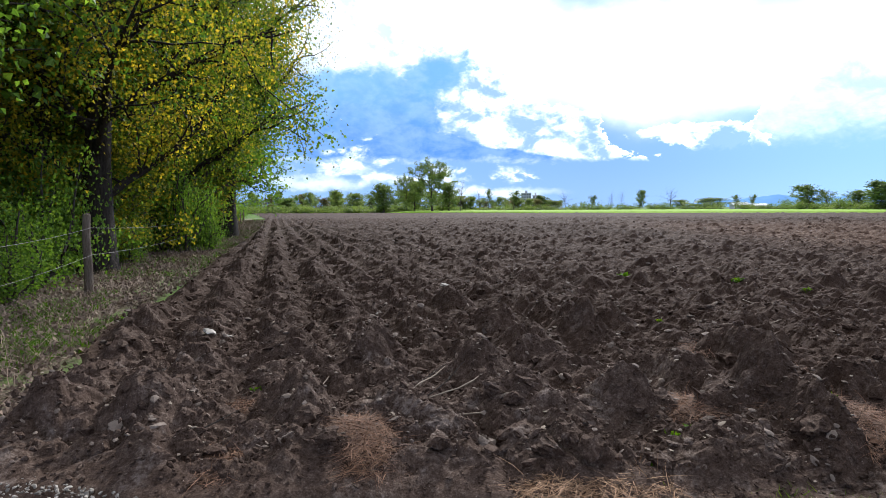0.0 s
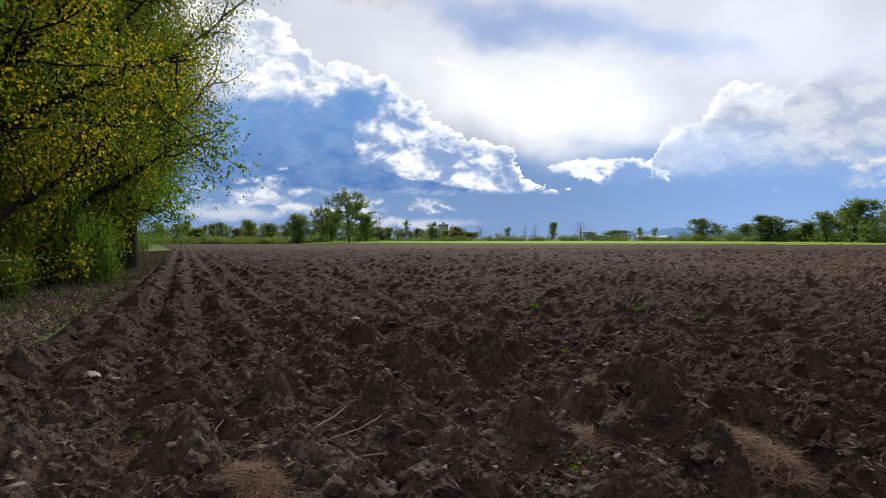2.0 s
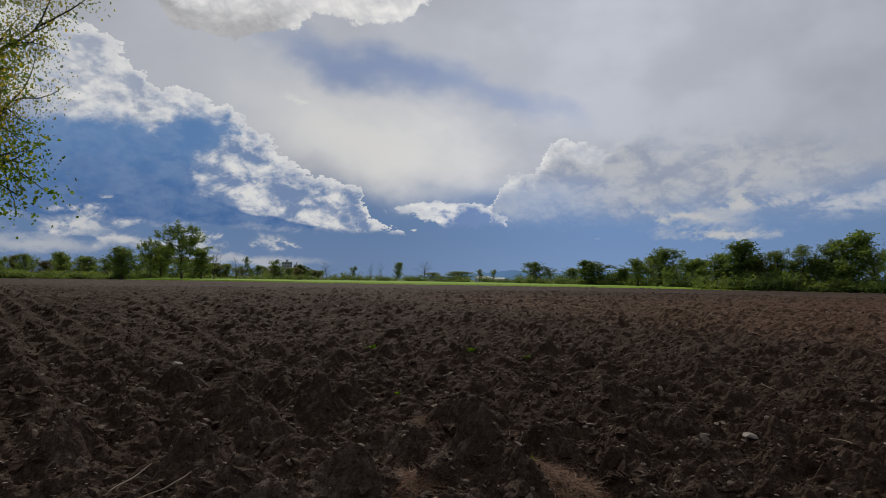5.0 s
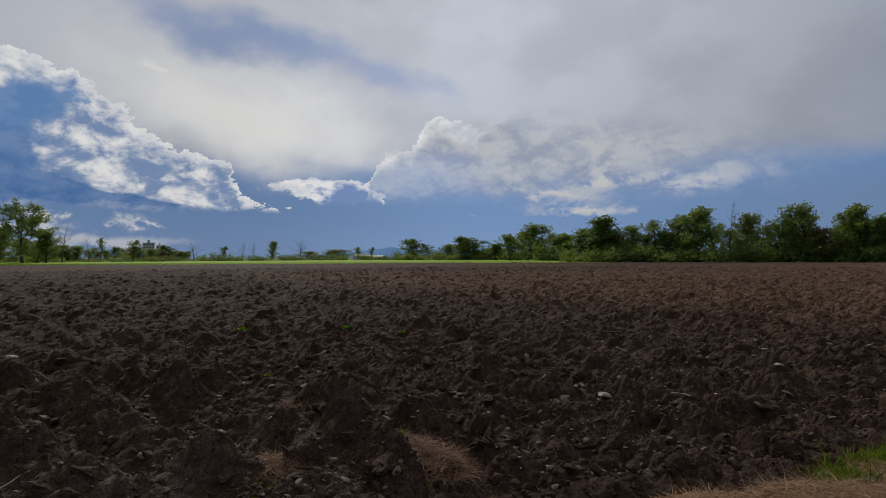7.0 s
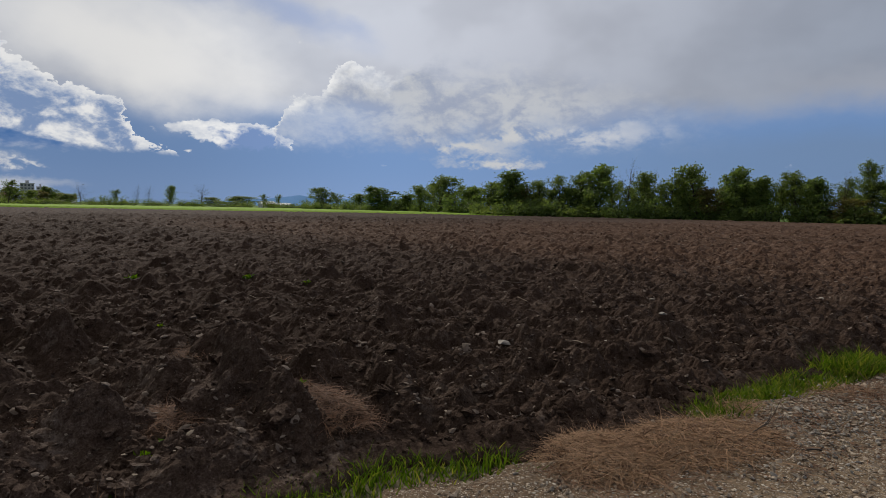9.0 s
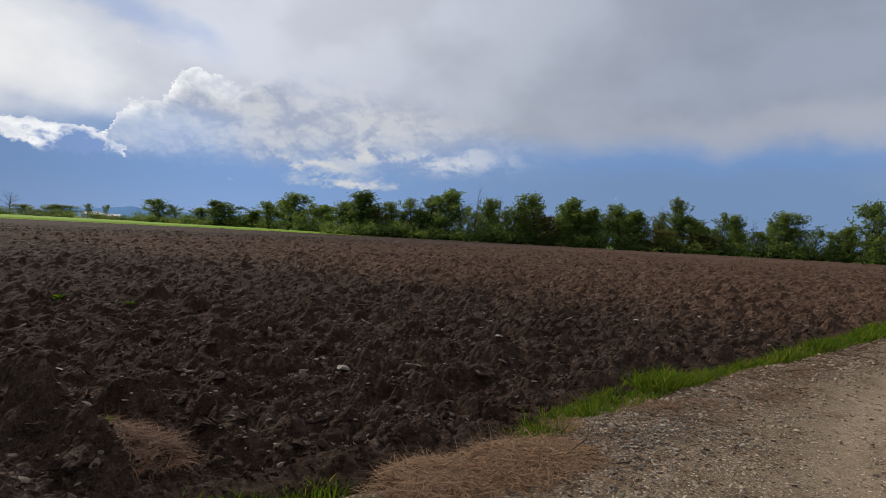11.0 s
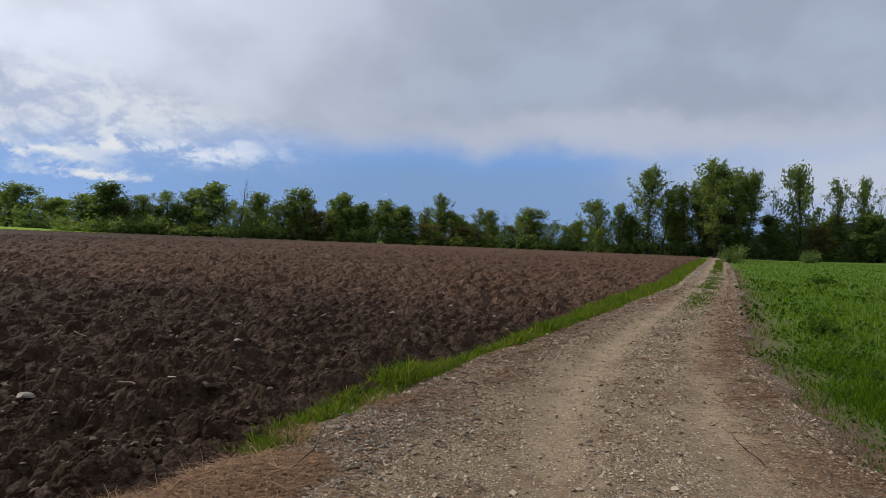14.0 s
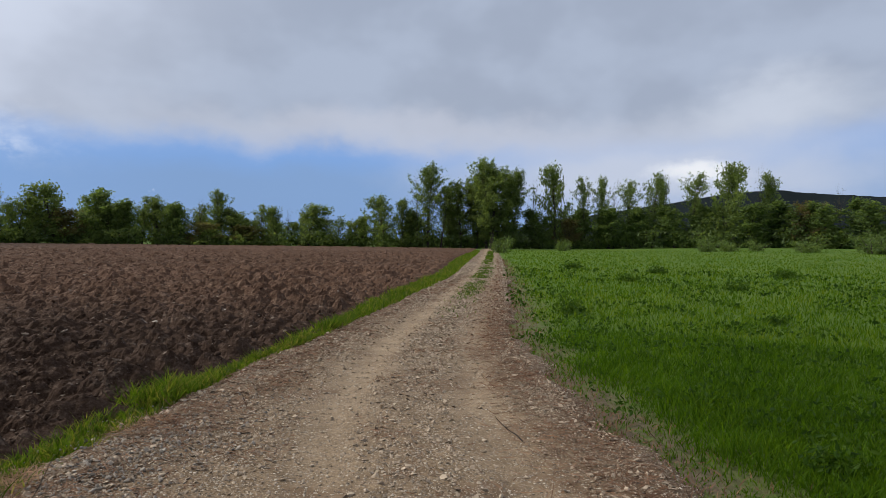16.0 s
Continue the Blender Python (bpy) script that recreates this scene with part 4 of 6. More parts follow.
def build_fence():
    ob = tagged(new("fence"), "old wire fence with rough wooden posts along the wood", "fence")
    spots = [(-6.7, 11.4, 1.5), (-10.0, 24.6, 1.45), (-13.2, 36.8, 1.3), (-16.8, 49.3, 1.25), (-20.6, 62, 1.25), (-24.6, 75.5, 1.2), (-4.65, 3.2, 1.45)]
    for i, (x, y, h) in enumerate(spots):
        g = np.random.default_rng(50 + i)
        z = np.array([-0.25, 0.05, 0.5, 1.0, h - 0.03, h])
        path = np.stack([g.normal(0, 0.012, 6).cumsum(), g.normal(0, 0.012, 6).cumsum(), z], -1)
        v, f = tube(path, np.array([0.085, 0.085, 0.078, 0.074, 0.070, 0.045]), 9)
        cap = np.arange(len(v) - 9, len(v))[None]
        post = part("post", mesh_of("post", v, [f, cap], POST, True), ob)
        post.matrix_basis = pose(x, y, 0, g.normal() * 1.5, g.normal() * 2, g.uniform(0, 360))
    order = sorted(spots, key=lambda s: s[1])
    for share in (0.48, 0.82):
        pts = []
        for (x0, y0, h0), (x1, y1, h1) in zip(order, order[1:]):
            for q in np.linspace(0, 1, 9)[:-1]:
                sag = -0.12 * 4 * q * (1 - q)
                pts.append((x0 + (x1 - x0) * q + 0.08, y0 + (y1 - y0) * q, (h0 + (h1 - h0) * q) * share + sag))
        v, f = tube(pts, np.full(len(pts), 0.0035), 5)
        part("wire", mesh_of("wire", v, f, WIRE, True), ob, "rusty strand of fence wire")


build_fence()

# ---------------------------------------------------------------- far trees and woods
POPLAR = Kind(lambda: tree_thing("tree", tree_meshes("tree", 31, 10, 3.0, 0.15, 0.14, 0.25, 5400, LEAF_FAR, 34, 50, 0.3, "egg", 5, 0.085, sides=5, fine=2),
                                 "tall slender poplar in spring leaf", "tree", "distant tree line"))
ROUND = Kind(lambda: tree_thing("tree", tree_meshes("tree", 32, 10, 3.6, 0.2, 0.08, 0.39, 4300, LEAF_FAR, 36, 36, 0.35, "egg", 5, 0.11, sides=5, fine=1),
                                "broad round-crowned green tree", "tree", "distant tree line"))
DARK = Kind(lambda: tree_thing("tree", tree_meshes("tree", 33, 10, 3.2, 0.2, 0.03, 0.41, 4300, LEAF_FAR_DARK, 36, 42, 0.35, "egg", 5, 0.11, sides=5, fine=1),
                               "dense dark green tree leaved to the ground", "tree", "distant tree line"))
AIRY = Kind(lambda: tree_thing("tree", tree_meshes("tree", 34, 10, 3.0, 0.14, 0.24, 0.24, 3200, LEAF_FAR, 26, 48, 0.35, "egg", 6, 0.07, sides=5, fine=2),
                               "thinly leaved tree with its branches showing", "tree", "distant tree line"))
BARE = Kind(lambda: tree_thing("tree", tree_meshes("tree", 35, 10, 3.4, 0.13, 0.25, 0.2, 160, LEAF_RUSTY, 18, 45, 0.3, "spread", 8, 0.06, sides=5, fine=2),
                               "nearly bare grey tree with fine branches", "tree", "distant tree line"))
RUSTY = Kind(lambda: tree_thing("tree", tree_meshes("tree", 36, 10, 3.6, 0.16, 0.05, 0.40, 3600, LEAF_RUSTY, 34, 38, 0.3, "round", 4, 0.12, sides=5, fine=2),
                                "low brownish tree just coming into leaf", "tree", "distant tree line"))
LONE = Kind(lambda: tree_thing("tree", tree_meshes("tree", 37, 10, 3.6, 0.17, 0.26, 0.29, 7500, LEAF_FAR, 26, 14, 0.35, "spread", 7, 0.075, sides=5, fine=2),
                               "tall airy tree with an open rounded crown", "tree", "distant tree line"))
FAR_BUSH = Kind(lambda: bush_thing("shrub", bush_meshes(41, 6, 3.2, 0.52, 950, LEAF_FAR, 10, True), "low green shrub at a field's far edge", "shrub", "distant shrubs"))
FAR_DARK_BUSH = Kind(lambda: bush_thing("shrub", bush_meshes(42, 6, 3.6, 0.52, 1000, LEAF_FAR_DARK, 10, True), "dark shrub below a line of trees", "shrub", "distant shrubs"))
HALF = {POPLAR: 1.6, ROUND: 2.9, DARK: 2.5, AIRY: 2.4, BARE: 2.6, RUSTY: 2.9, LONE: 2.9}
spin = random.Random(4)


def stand(kind, rows):
    """Trees by bearing, distance, elevation of the top and width of the crown (degrees)."""
    for az, d, el, wide in rows:
        x, y = polar(az, d)
        tall = (up_to(el, d) - float(rise(np.array(x), np.array(y)))) / 10.6
        kind.plant(x, y, spin.uniform(0, 360), max(0.2, d * math.tan(radians(wide)) / 2 / HALF[kind]), tall)


# beyond the field, to the north
stand(DARK, [(-5.5, 205, 2.4, 2.7), (-14.6, 225, 1.0, 2.2), (9.5, 320, 1.2, 1.3)])
stand(ROUND, [(-9.6, 240, 1.7, 1.6), (-7.7, 240, 1.4, 2.4), (0.7, 222, 2.3, 2.2), (-2.6, 222, 2.3, 2.0), (0.0, 230, 1.5, 2.2), (23.4, 330, 0.75, 3.4), (21.8, 340, 0.6, 2.0), (18.0, 330, 1.5, 1.1)])
stand(AIRY, [(4.4, 260, 1.8, 0.9), (6.7, 270, 1.6, 1.5), (13.8, 330, 1.1, 1.1), (25.8, 330, 1.0, 1.0), (27.0, 330, 1.0, 0.8)])
stand(LONE, [(-0.9, 212, 4.1, 3.6), (-3.3, 216, 2.8, 2.0)])
stand(BARE, [(1.7, 210, 2.4, 1.8), (3.6, 260, 1.6, 1.0), (11.5, 320, 1.3, 1.5), (15.5, 340, 1.3, 0.7), (16.4, 340, 1.3, 0.8), (20.6, 320, 1.5, 2.1), (29.6, 340, 0.7, 0.9)])
# the wood beyond the field, to the north-east
stand(ROUND, [(31.4, 235, 1.7, 2.4), (34.0, 225, 1.2, 2.6), (41.8, 180, 3.0, 3.6), (46.4, 175, 2.5, 2.6), (51.5, 168, 2.7, 2.2), (60.0, 162, 3.5, 2.6), (65.0, 158, 4.1, 3.2), (69.0, 158, 2.9, 2.4), (82.2, 157, 2.9, 1.9), (84.9, 156, 3.2, 3.6)])
stand(DARK, [(36.7, 205, 2.0, 3.6), (44.6, 178, 2.2, 2.4), (48.6, 170, 3.7, 3.6), (56.1, 163, 4.4, 3.6), (67.5, 158, 4.1, 3.0), (69.9, 157, 3.2, 2.4), (74.1, 156, 3.1, 2.4), (38.9, 200, 1.3, 2.0)])
stand(AIRY, [(32.6, 235, 1.3, 1.8), (53.0, 165, 3.3, 3.2), (58.0, 165, 3.2, 2.2), (62.5, 160, 3.3, 2.6), (71.2, 158, 2.9, 2.0), (77.0, 157, 2.8, 2.2), (80.8, 157, 3.1, 2.0)])
stand(POPLAR, [(72.5, 157, 3.6, 2.2), (77.5, 158, 4.3, 1.5), (78.7, 157, 2.7, 2.0), (40.2, 182, 2.2, 1.6), (54.6, 166, 3.6, 1.8), (63.8, 160, 3.2, 1.6)])
stand(BARE, [(59.1, 163, 4.1, 2.0), (83.2, 157, 2.3, 1.3), (86.6, 157, 2.8, 1.6), (75.6, 158, 2.9, 1.6), (61.2, 163, 3.3, 1.4)])
stand(RUSTY, [(66.0, 156, 2.2, 3.0), (75.8, 155, 1.4, 3.4), (79.8, 155, 1.2, 3.2), (50.0, 170, 2.0, 2.6)])
# where the track enters the wood, and along the meadow
stand(POPLAR, [(93.6, 154, 4.0, 1.6), (96.0, 152, 7.4, 2.4), (99.1, 153, 5.8, 1.9), (103.9, 156, 6.8, 1.6), (111.8, 158, 6.1, 1.2), (117.3, 160, 6.0, 1.3), (125.7, 160, 6.1, 1.3), (98.0, 155, 5.4, 1.4), (101.9, 152, 7.7, 3.0), (100.6, 154, 6.6, 2.0), (103.2, 155, 6.6, 2.0)])
stand(LONE, [(102.0, 152, 6.6, 3.7)])
stand(ROUND, [(92.0, 153, 4.1, 2.8), (90.0, 155, 2.2, 2.0), (101.5, 153, 4.6, 3.4), (107.9, 155, 7.0, 2.7), (122.0, 158, 6.8, 3.0)])
stand(AIRY, [(89.0, 155, 2.0, 2.0), (97.2, 152, 5.0, 2.4), (110.5, 157, 6.0, 2.3), (114.1, 157, 5.8, 3.0), (116.2, 158, 6.3, 2.6), (119.3, 158, 6.3, 3.0), (100.4, 155, 6.0, 2.2)])
stand(BARE, [(105.7, 156, 5.0, 1.8), (124.6, 158, 5.9, 1.0), (95.0, 154, 5.6, 2.4), (112.8, 160, 5.0, 1.6), (130.4, 160, 4.2, 1.2)])
stand(DARK, [(94.8, 156, 3.0, 2.6), (98.6, 157, 3.4, 2.8), (102.6, 158, 3.6, 3.0), (106.4, 156, 3.2, 3.2), (109.6, 158, 3.3, 3.2), (112.6, 156, 3.4, 3.2), (115.4, 158, 3.3, 3.2), (118.2, 156, 3.5, 3.2), (121.0, 158, 3.6, 3.4), (124.0, 156, 3.6, 3.4), (126.8, 158, 3.8, 3.4), (129.6, 156, 3.7, 3.4), (132.6, 158, 3.9, 3.6), (135.8, 158, 4.0, 3.8)])
stand(RUSTY, [(109.2, 153, 2.2, 2.6), (128.0, 157, 3.6, 3.0)])

# younger growth filling the gaps of the tree line
for i in range(52):
    az = 40.5 + i * 1.05 + spin.uniform(-0.4, 0.4)
    el = (2.2 if az < 56 else 2.7 if az < 76 else 2.0) * spin.uniform(0.65, 1.1)
    kind = (AIRY, ROUND, DARK, POPLAR)[spin.choice((0, 0, 1, 1, 2, 3))]
    stand(kind, [(az, float(far_edge(az)) + spin.uniform(9, 20) + (25 if az < 46 else 0), el, spin.uniform(1.4, 2.4))])
# shrubs at the feet of the trees
for i in range(80):
    az = 38.5 + i * 1.2 + spin.uniform(-0.7, 0.7)
    d = float(far_edge(az)) + spin.uniform(2, 7) + (40 * max(0.0, (46 - az) / 8) if az < 46 else 0)
    kind = FAR_DARK_BUSH if spin.random() < (0.6 if az < 100 else 1.0) else FAR_BUSH
    x, y = polar(az, d)
    kind.plant(x, y, spin.uniform(0, 360), spin.uniform(1.0, 1.6), spin.uniform(0.8, 1.5))
for i in range(40):
    az = -20 + i * 1.4 + spin.uniform(-0.5, 0.5)
    d = 236 + 1.8 * max(0, az) + spin.uniform(0, 30)
    x, y = polar(az, d)
    (FAR_BUSH if az < 12 or spin.random() < 0.6 else FAR_DARK_BUSH).plant(x, y, spin.uniform(0, 360), spin.uniform(1.0, 1.7), spin.uniform(0.6, 1.2))
for az, d, w, h in ((102.9, 95, 0.5, 0.68), (108.5, 128, 0.5, 0.62), (120.6, 120, 0.62, 0.6), (122.3, 122, 0.62, 0.55), (124.4, 124, 0.5, 0.5), (128.0, 118, 0.75, 0.5), (132.6, 112, 0.95, 0.75)):
    x, y = polar(az, d)
    FAR_DARK_BUSH.plant(x, y, az * 3, w, h)
for i in range(16):
    x, y = polar(30.2 + i * 0.56, 228 - i * 2.2 + spin.uniform(0, 6))
    (FAR_DARK_BUSH, FAR_BUSH)[i % 2].plant(x, y, spin.uniform(0, 360), spin.uniform(0.9, 1.4), spin.uniform(0.6, 1.1))
for i in range(46):
    az = -17 + i * 0.62 + spin.uniform(-0.3, 0.3)
    tall = spin.uniform(0.7, 1.75) if az < 1 else spin.uniform(0.5, 1.15)
    stand((ROUND, AIRY, RUSTY, ROUND)[i % 4], [(az, 250 + 6 * max(0.0, az) + spin.uniform(0, 40), tall, spin.uniform(0.9, 1.9))])
for i in range(44):
    az, d = -21 + i * 0.4, 207 + spin.uniform(0, 14)
    x, y = polar(az, d)
    FAR_BUSH.plant(x, y, spin.uniform(0, 360), 1.1, spin.uniform(0.5, 0.85))


def hill(name, label, az0, az1, d, profile, low, high):
    """A far ridge, wooded or hazy; profile: bearings and elevations of its crest; low, high: its colours, haze
    included.
    """
    az = np.linspace(az0, az1, 160)
    crest = np.interp(az, profile[0], profile[1])
    crest = crest + 0.12 * (rough_noise(az * 2.3, az * 0, 77, 5) - 0.5)
    rows = []
    for q in np.linspace(0, 1, 14):
        dd = d * (0.8 + 0.2 * q)
        h = np.maximum(0, np.tan(np.radians(crest)) * d * math.sin(q * math.pi / 2) + 1.6 * q) - 2
        h = h + (rough_noise(az * 3, az * 0 + q * 6, 78, 4) - 0.5) * d * 0.004 * math.sin(q * math.pi)
        rows.append(np.stack([dd * np.sin(np.radians(az)), dd * np.cos(np.radians(az)), h], -1))
    v = np.stack(rows).reshape(-1, 3)
    mt = tinted(name + "_woods_or_haze", low, high, 1.0, 0.012, 0.3, "own", 0.0, 4.0)
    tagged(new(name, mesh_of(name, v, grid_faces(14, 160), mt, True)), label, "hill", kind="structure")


hill("backdrop_hill", "dark wooded hill behind the trees", 98, 150, 1600, ([98, 106, 108.7, 114, 118.5, 122, 125.9, 127.9, 133.4, 142, 150], [0.2, 1.6, 2.3, 3.1, 3.8, 4.4, 4.7, 4.4, 3.9, 3.6, 2.0]),
     (0.006, 0.009, 0.012), (0.020, 0.026, 0.028))
# distance haze is put into the blue colour of these two ridges
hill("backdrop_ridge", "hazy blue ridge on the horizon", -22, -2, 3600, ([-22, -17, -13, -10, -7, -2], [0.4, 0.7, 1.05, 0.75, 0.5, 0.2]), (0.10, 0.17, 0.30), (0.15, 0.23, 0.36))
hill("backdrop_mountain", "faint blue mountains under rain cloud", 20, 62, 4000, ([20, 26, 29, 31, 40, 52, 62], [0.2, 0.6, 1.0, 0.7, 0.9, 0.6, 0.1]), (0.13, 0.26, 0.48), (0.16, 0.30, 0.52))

# ---------------------------------------------------------------- far buildings
PLASTER = tinted("pale_plaster", (0.38, 0.38, 0.40), (0.55, 0.54, 0.54), 0.9, 0.4, 0.1, "own")
DARK_PANE = tinted("dark_window", (0.05, 0.06, 0.08), (0.10, 0.11, 0.13), 0.3, 1, 0.0, "own", 0.5)
ROOFING = tinted("roof_tiles", (0.22, 0.12, 0.08), (0.36, 0.20, 0.14), 0.9, 0.8, 0.2, "own")
SHEET = tinted("white_sheet_roof", (0.60, 0.60, 0.60), (0.78, 0.78, 0.77), 0.6, 0.3, 0.05, "own")


def box_mesh(name, sx, sy, sz, mat, bevel=0.0):
    bm = bmesh.new()
    bmesh.ops.create_cube(bm, size=1.0, matrix=Matrix.Translation((0, 0, sz / 2)) @ Matrix.Diagonal((sx, sy, sz, 1)))
    if bevel:
        bmesh.ops.bevel(bm, geom=bm.edges[:], offset=bevel, segments=2, affect="EDGES")
    me = bpy.data.meshes.new(name)
    bm.to_mesh(me)
    bm.free()
    me.materials.append(mat)
    return me


def block_of_flats(az, d, width, height, floors, bays):
    x, y = polar(az, d)
    ob = tagged(new("apartment_building"), "grey concrete block of flats far beyond the fields", "building", "flats")
    ob.matrix_basis = pose(x, y, 0, 0, 0, -az)
    part("wall", box_mesh("wall", width, 12, height, PLASTER), ob)
    top = part("roof", box_mesh("roof", width + 0.6, 12.6, 0.7, PLASTER), ob)
    top.location = (0, 0, height)
    hut = part("stair_tower", box_mesh("stair_tower", width * 0.25, 4, 2.6, PLASTER), ob)
    hut.location = (0, 0, height + 0.7)
    pane = box_mesh("window", width / bays * 0.55, 0.3, height / floors * 0.5, DARK_PANE)
    for f in range(floors):
        for b in range(bays):
            w = part("window", pane, ob)
            w.location = ((b + 0.5) / bays * width - width / 2, -6.0, (f + 0.3) / floors * height)


block_of_flats(7.9, 700, 11, 17.5, 6, 4)
block_of_flats(8.75, 720, 6.5, 15, 5, 2)


def gabled(name, az, d, sx, sy, wall, ridge, roof_mat, label, turn=0.0):
    x, y = polar(az, d)
    ob = tagged(new(name), label, "building")
    ob.matrix_basis = pose(x, y, 0, 0, 0, -az + turn)
    part("wall", box_mesh("wall", sx, sy, wall, PLASTER), ob)
    e = 0.5
    v = np.array([(-sx / 2 - e, -sy / 2 - e, wall - 0.2), (sx / 2 + e, -sy / 2 - e, wall - 0.2), (sx / 2 + e, sy / 2 + e, wall - 0.2), (-sx / 2 - e, sy / 2 + e, wall - 0.2),
                  (-sx / 2 - e, 0, ridge), (sx / 2 + e, 0, ridge)])
    quads, tris = np.array([(0, 1, 5, 4), (2, 3, 4, 5), (0, 3, 2, 1)]), np.array([(1, 2, 5), (3, 0, 4)])
    part("roof", mesh_of("roof", v, [quads, tris], roof_mat), ob)
    pane = box_mesh("window", 1.2, 0.2, 1.4, DARK_PANE)
    for i in range(max(2, int(sx // 5))):
        w = part("window", pane, ob)
        w.location = (-sx / 2 + (i + 0.5) * sx / max(2, int(sx // 5)), -sy / 2, wall * 0.35)


gabled("shed", 26.1, 420, 9, 8, 2.6, 4.2, SHEET, "white farm shed with a pale sheet roof", 20)
gabled("shed", 27.4, 430, 11, 8, 2.2, 3.4, SHEET, "long white farm shed with a pale sheet roof", 10)
gabled("house", -14.2, 480, 8, 8, 5.5, 8.2, ROOFING, "distant house with a red tiled roof", 30)
gabled("house", 10.4, 600, 14, 10, 4.5, 7.5, ROOFING, "distant pale house behind trees", -20)
gabled("house", 6.2, 600, 10, 10, 5, 8, ROOFING, "distant pale house behind trees", 10)


def build_crop():
    """A strip of young corn beyond the ploughed land."""
    az = np.linspace(-6, 52, 420)
    rows = []
    for q, z in ((0.0, 0.0), (0.01, 0.40), (0.03, 0.52), (0.2, 0.55), (0.4, 0.55), (0.7, 0.55), (1.0, 0.5)):
        d = far_edge(az) + 0.5 + q * (70 + 40 * smooth01(az, 0, 20)) * smooth01(-az, -52, -44)
        h = z * (0.8 + 0.45 * rough_noise(az * 9, az * 0 + q * 9, 66)) * smooth01(-az, -52, -42) * smooth01(az, -6, -3)
        rows.append(np.stack([d * np.sin(np.radians(az)), d * np.cos(np.radians(az)), h], -1))
    v = np.stack(rows).reshape(-1, 3)
    ob = new("crop", mesh_of("crop", v, grid_faces(7, 420), GROUND_CROP, False))
    tagged(ob, "strip of bright green young corn beyond the ploughed land", "crop", kind="stuff")


GROUND_CROP = tinted("young_corn", (0.13, 0.24, 0.02), (0.27, 0.40, 0.04), 0.9, 0.8, 0.4, "own", 0.1, 0.2)
build_crop()

# ---------------------------------------------------------------- soil: loose clods, stalks, straw
def lump_mesh(name, seed, mat, flat=0.75, rounds=2, edge=0.32):
    """An angular lump about 1 across."""
    bm = bmesh.new()
    bmesh.ops.create_icosphere(bm, subdivisions=rounds, radius=0.5)
    off = Vector((seed * 3.7, seed * 1.3, seed * 2.1))
    g = random.Random(seed)
    cuts = [(Vector((g.gauss(0, 1), g.gauss(0, 1), g.gauss(0, 0.8))).normalized(), g.uniform(0.22, 0.40)) for _ in range(10)]
    for v in bm.verts:
        v.co *= 1 + edge * noise.noise(v.co * 2.2 + off)
        for n, d in cuts:
            over = v.co.dot(n) - d
            if over > 0:
                v.co -= n * over * 0.95
        rag = noise.noise(v.co * 5.5 + off)
        v.co *= 1 + 0.75 * edge * (0.35 - abs(rag)) * (1.3 if rounds > 1 else 1.0)
        if rounds > 2:
            v.co *= 1 + 0.22 * noise.noise(v.co * 11 + off)
        v.co.z *= flat
    me = bpy.data.meshes.new(name)
    bm.to_mesh(me)
    bm.free()
    me.materials.append(mat)
    return me


def tri_array(me):
    v = np.empty(len(me.vertices) * 3)
    me.vertices.foreach_get("co", v)
    f = np.array([tuple(p.vertices) for p in me.polygons])
    return v.reshape(-1, 3), f


def scatter_joined(name, meshes, xyz, size, g, mat, label, category, parent=None):
    """Many small pieces in one mesh."""
    src = [tri_array(m) for m in meshes]
    vs, fs, off = [], [], 0
    for (v, f), sel in zip(src, np.array_split(g.permutation(len(xyz)), len(src))):
        n = len(sel)
        ang = g.uniform(0, TAU, n)
        tip = g.normal(0, 0.35, (n, 2))
        c, s = np.cos(ang)[:, None], np.sin(ang)[:, None]
        sc = size[sel][:, None]
        x, y, z = v[None, :, 0] * sc, v[None, :, 1] * sc * 0.85, v[None, :, 2] * sc
        z2 = z + x * tip[:, :1] + y * tip[:, 1:]
        w = np.stack([x * c - y * s, x * s + y * c, z2], -1) + xyz[sel][:, None]
        vs.append(w.reshape(-1, 3))
        fs.append((f[None] + (np.arange(n) * len(v))[:, None, None] + off).reshape(-1, f.shape[1]))
        off += n * len(v)
    ob = new(name, mesh_of(name, np.concatenate(vs), np.concatenate(fs), mat))
    if parent:
        ob.parent = parent
    return tagged(ob, label, "" if parent else category, kind="stuff")


def around(g, n, r0, r1, a0, a1):
    """Points round the standpoint, thinning with distance."""
    r = np.exp(g.uniform(math.log(r0), math.log(r1), n))
    a = np.radians(g.uniform(a0, a1, n))
    return 0.6 + r * np.sin(a), -0.2 + r * np.cos(a), r


CLODS = [lump_mesh("clod", 100 + i, SOIL, 0.62 + 0.06 * (i % 3), 3, 0.42) for i in range(7)]
FLAKES = [lump_mesh("flake", 150 + i, CRUST, 0.28, 1, 0.6) for i in range(5)]
BITS = [lump_mesh("clod", 130 + i, SOIL, 0.7, 1, 0.75) for i in range(5)]


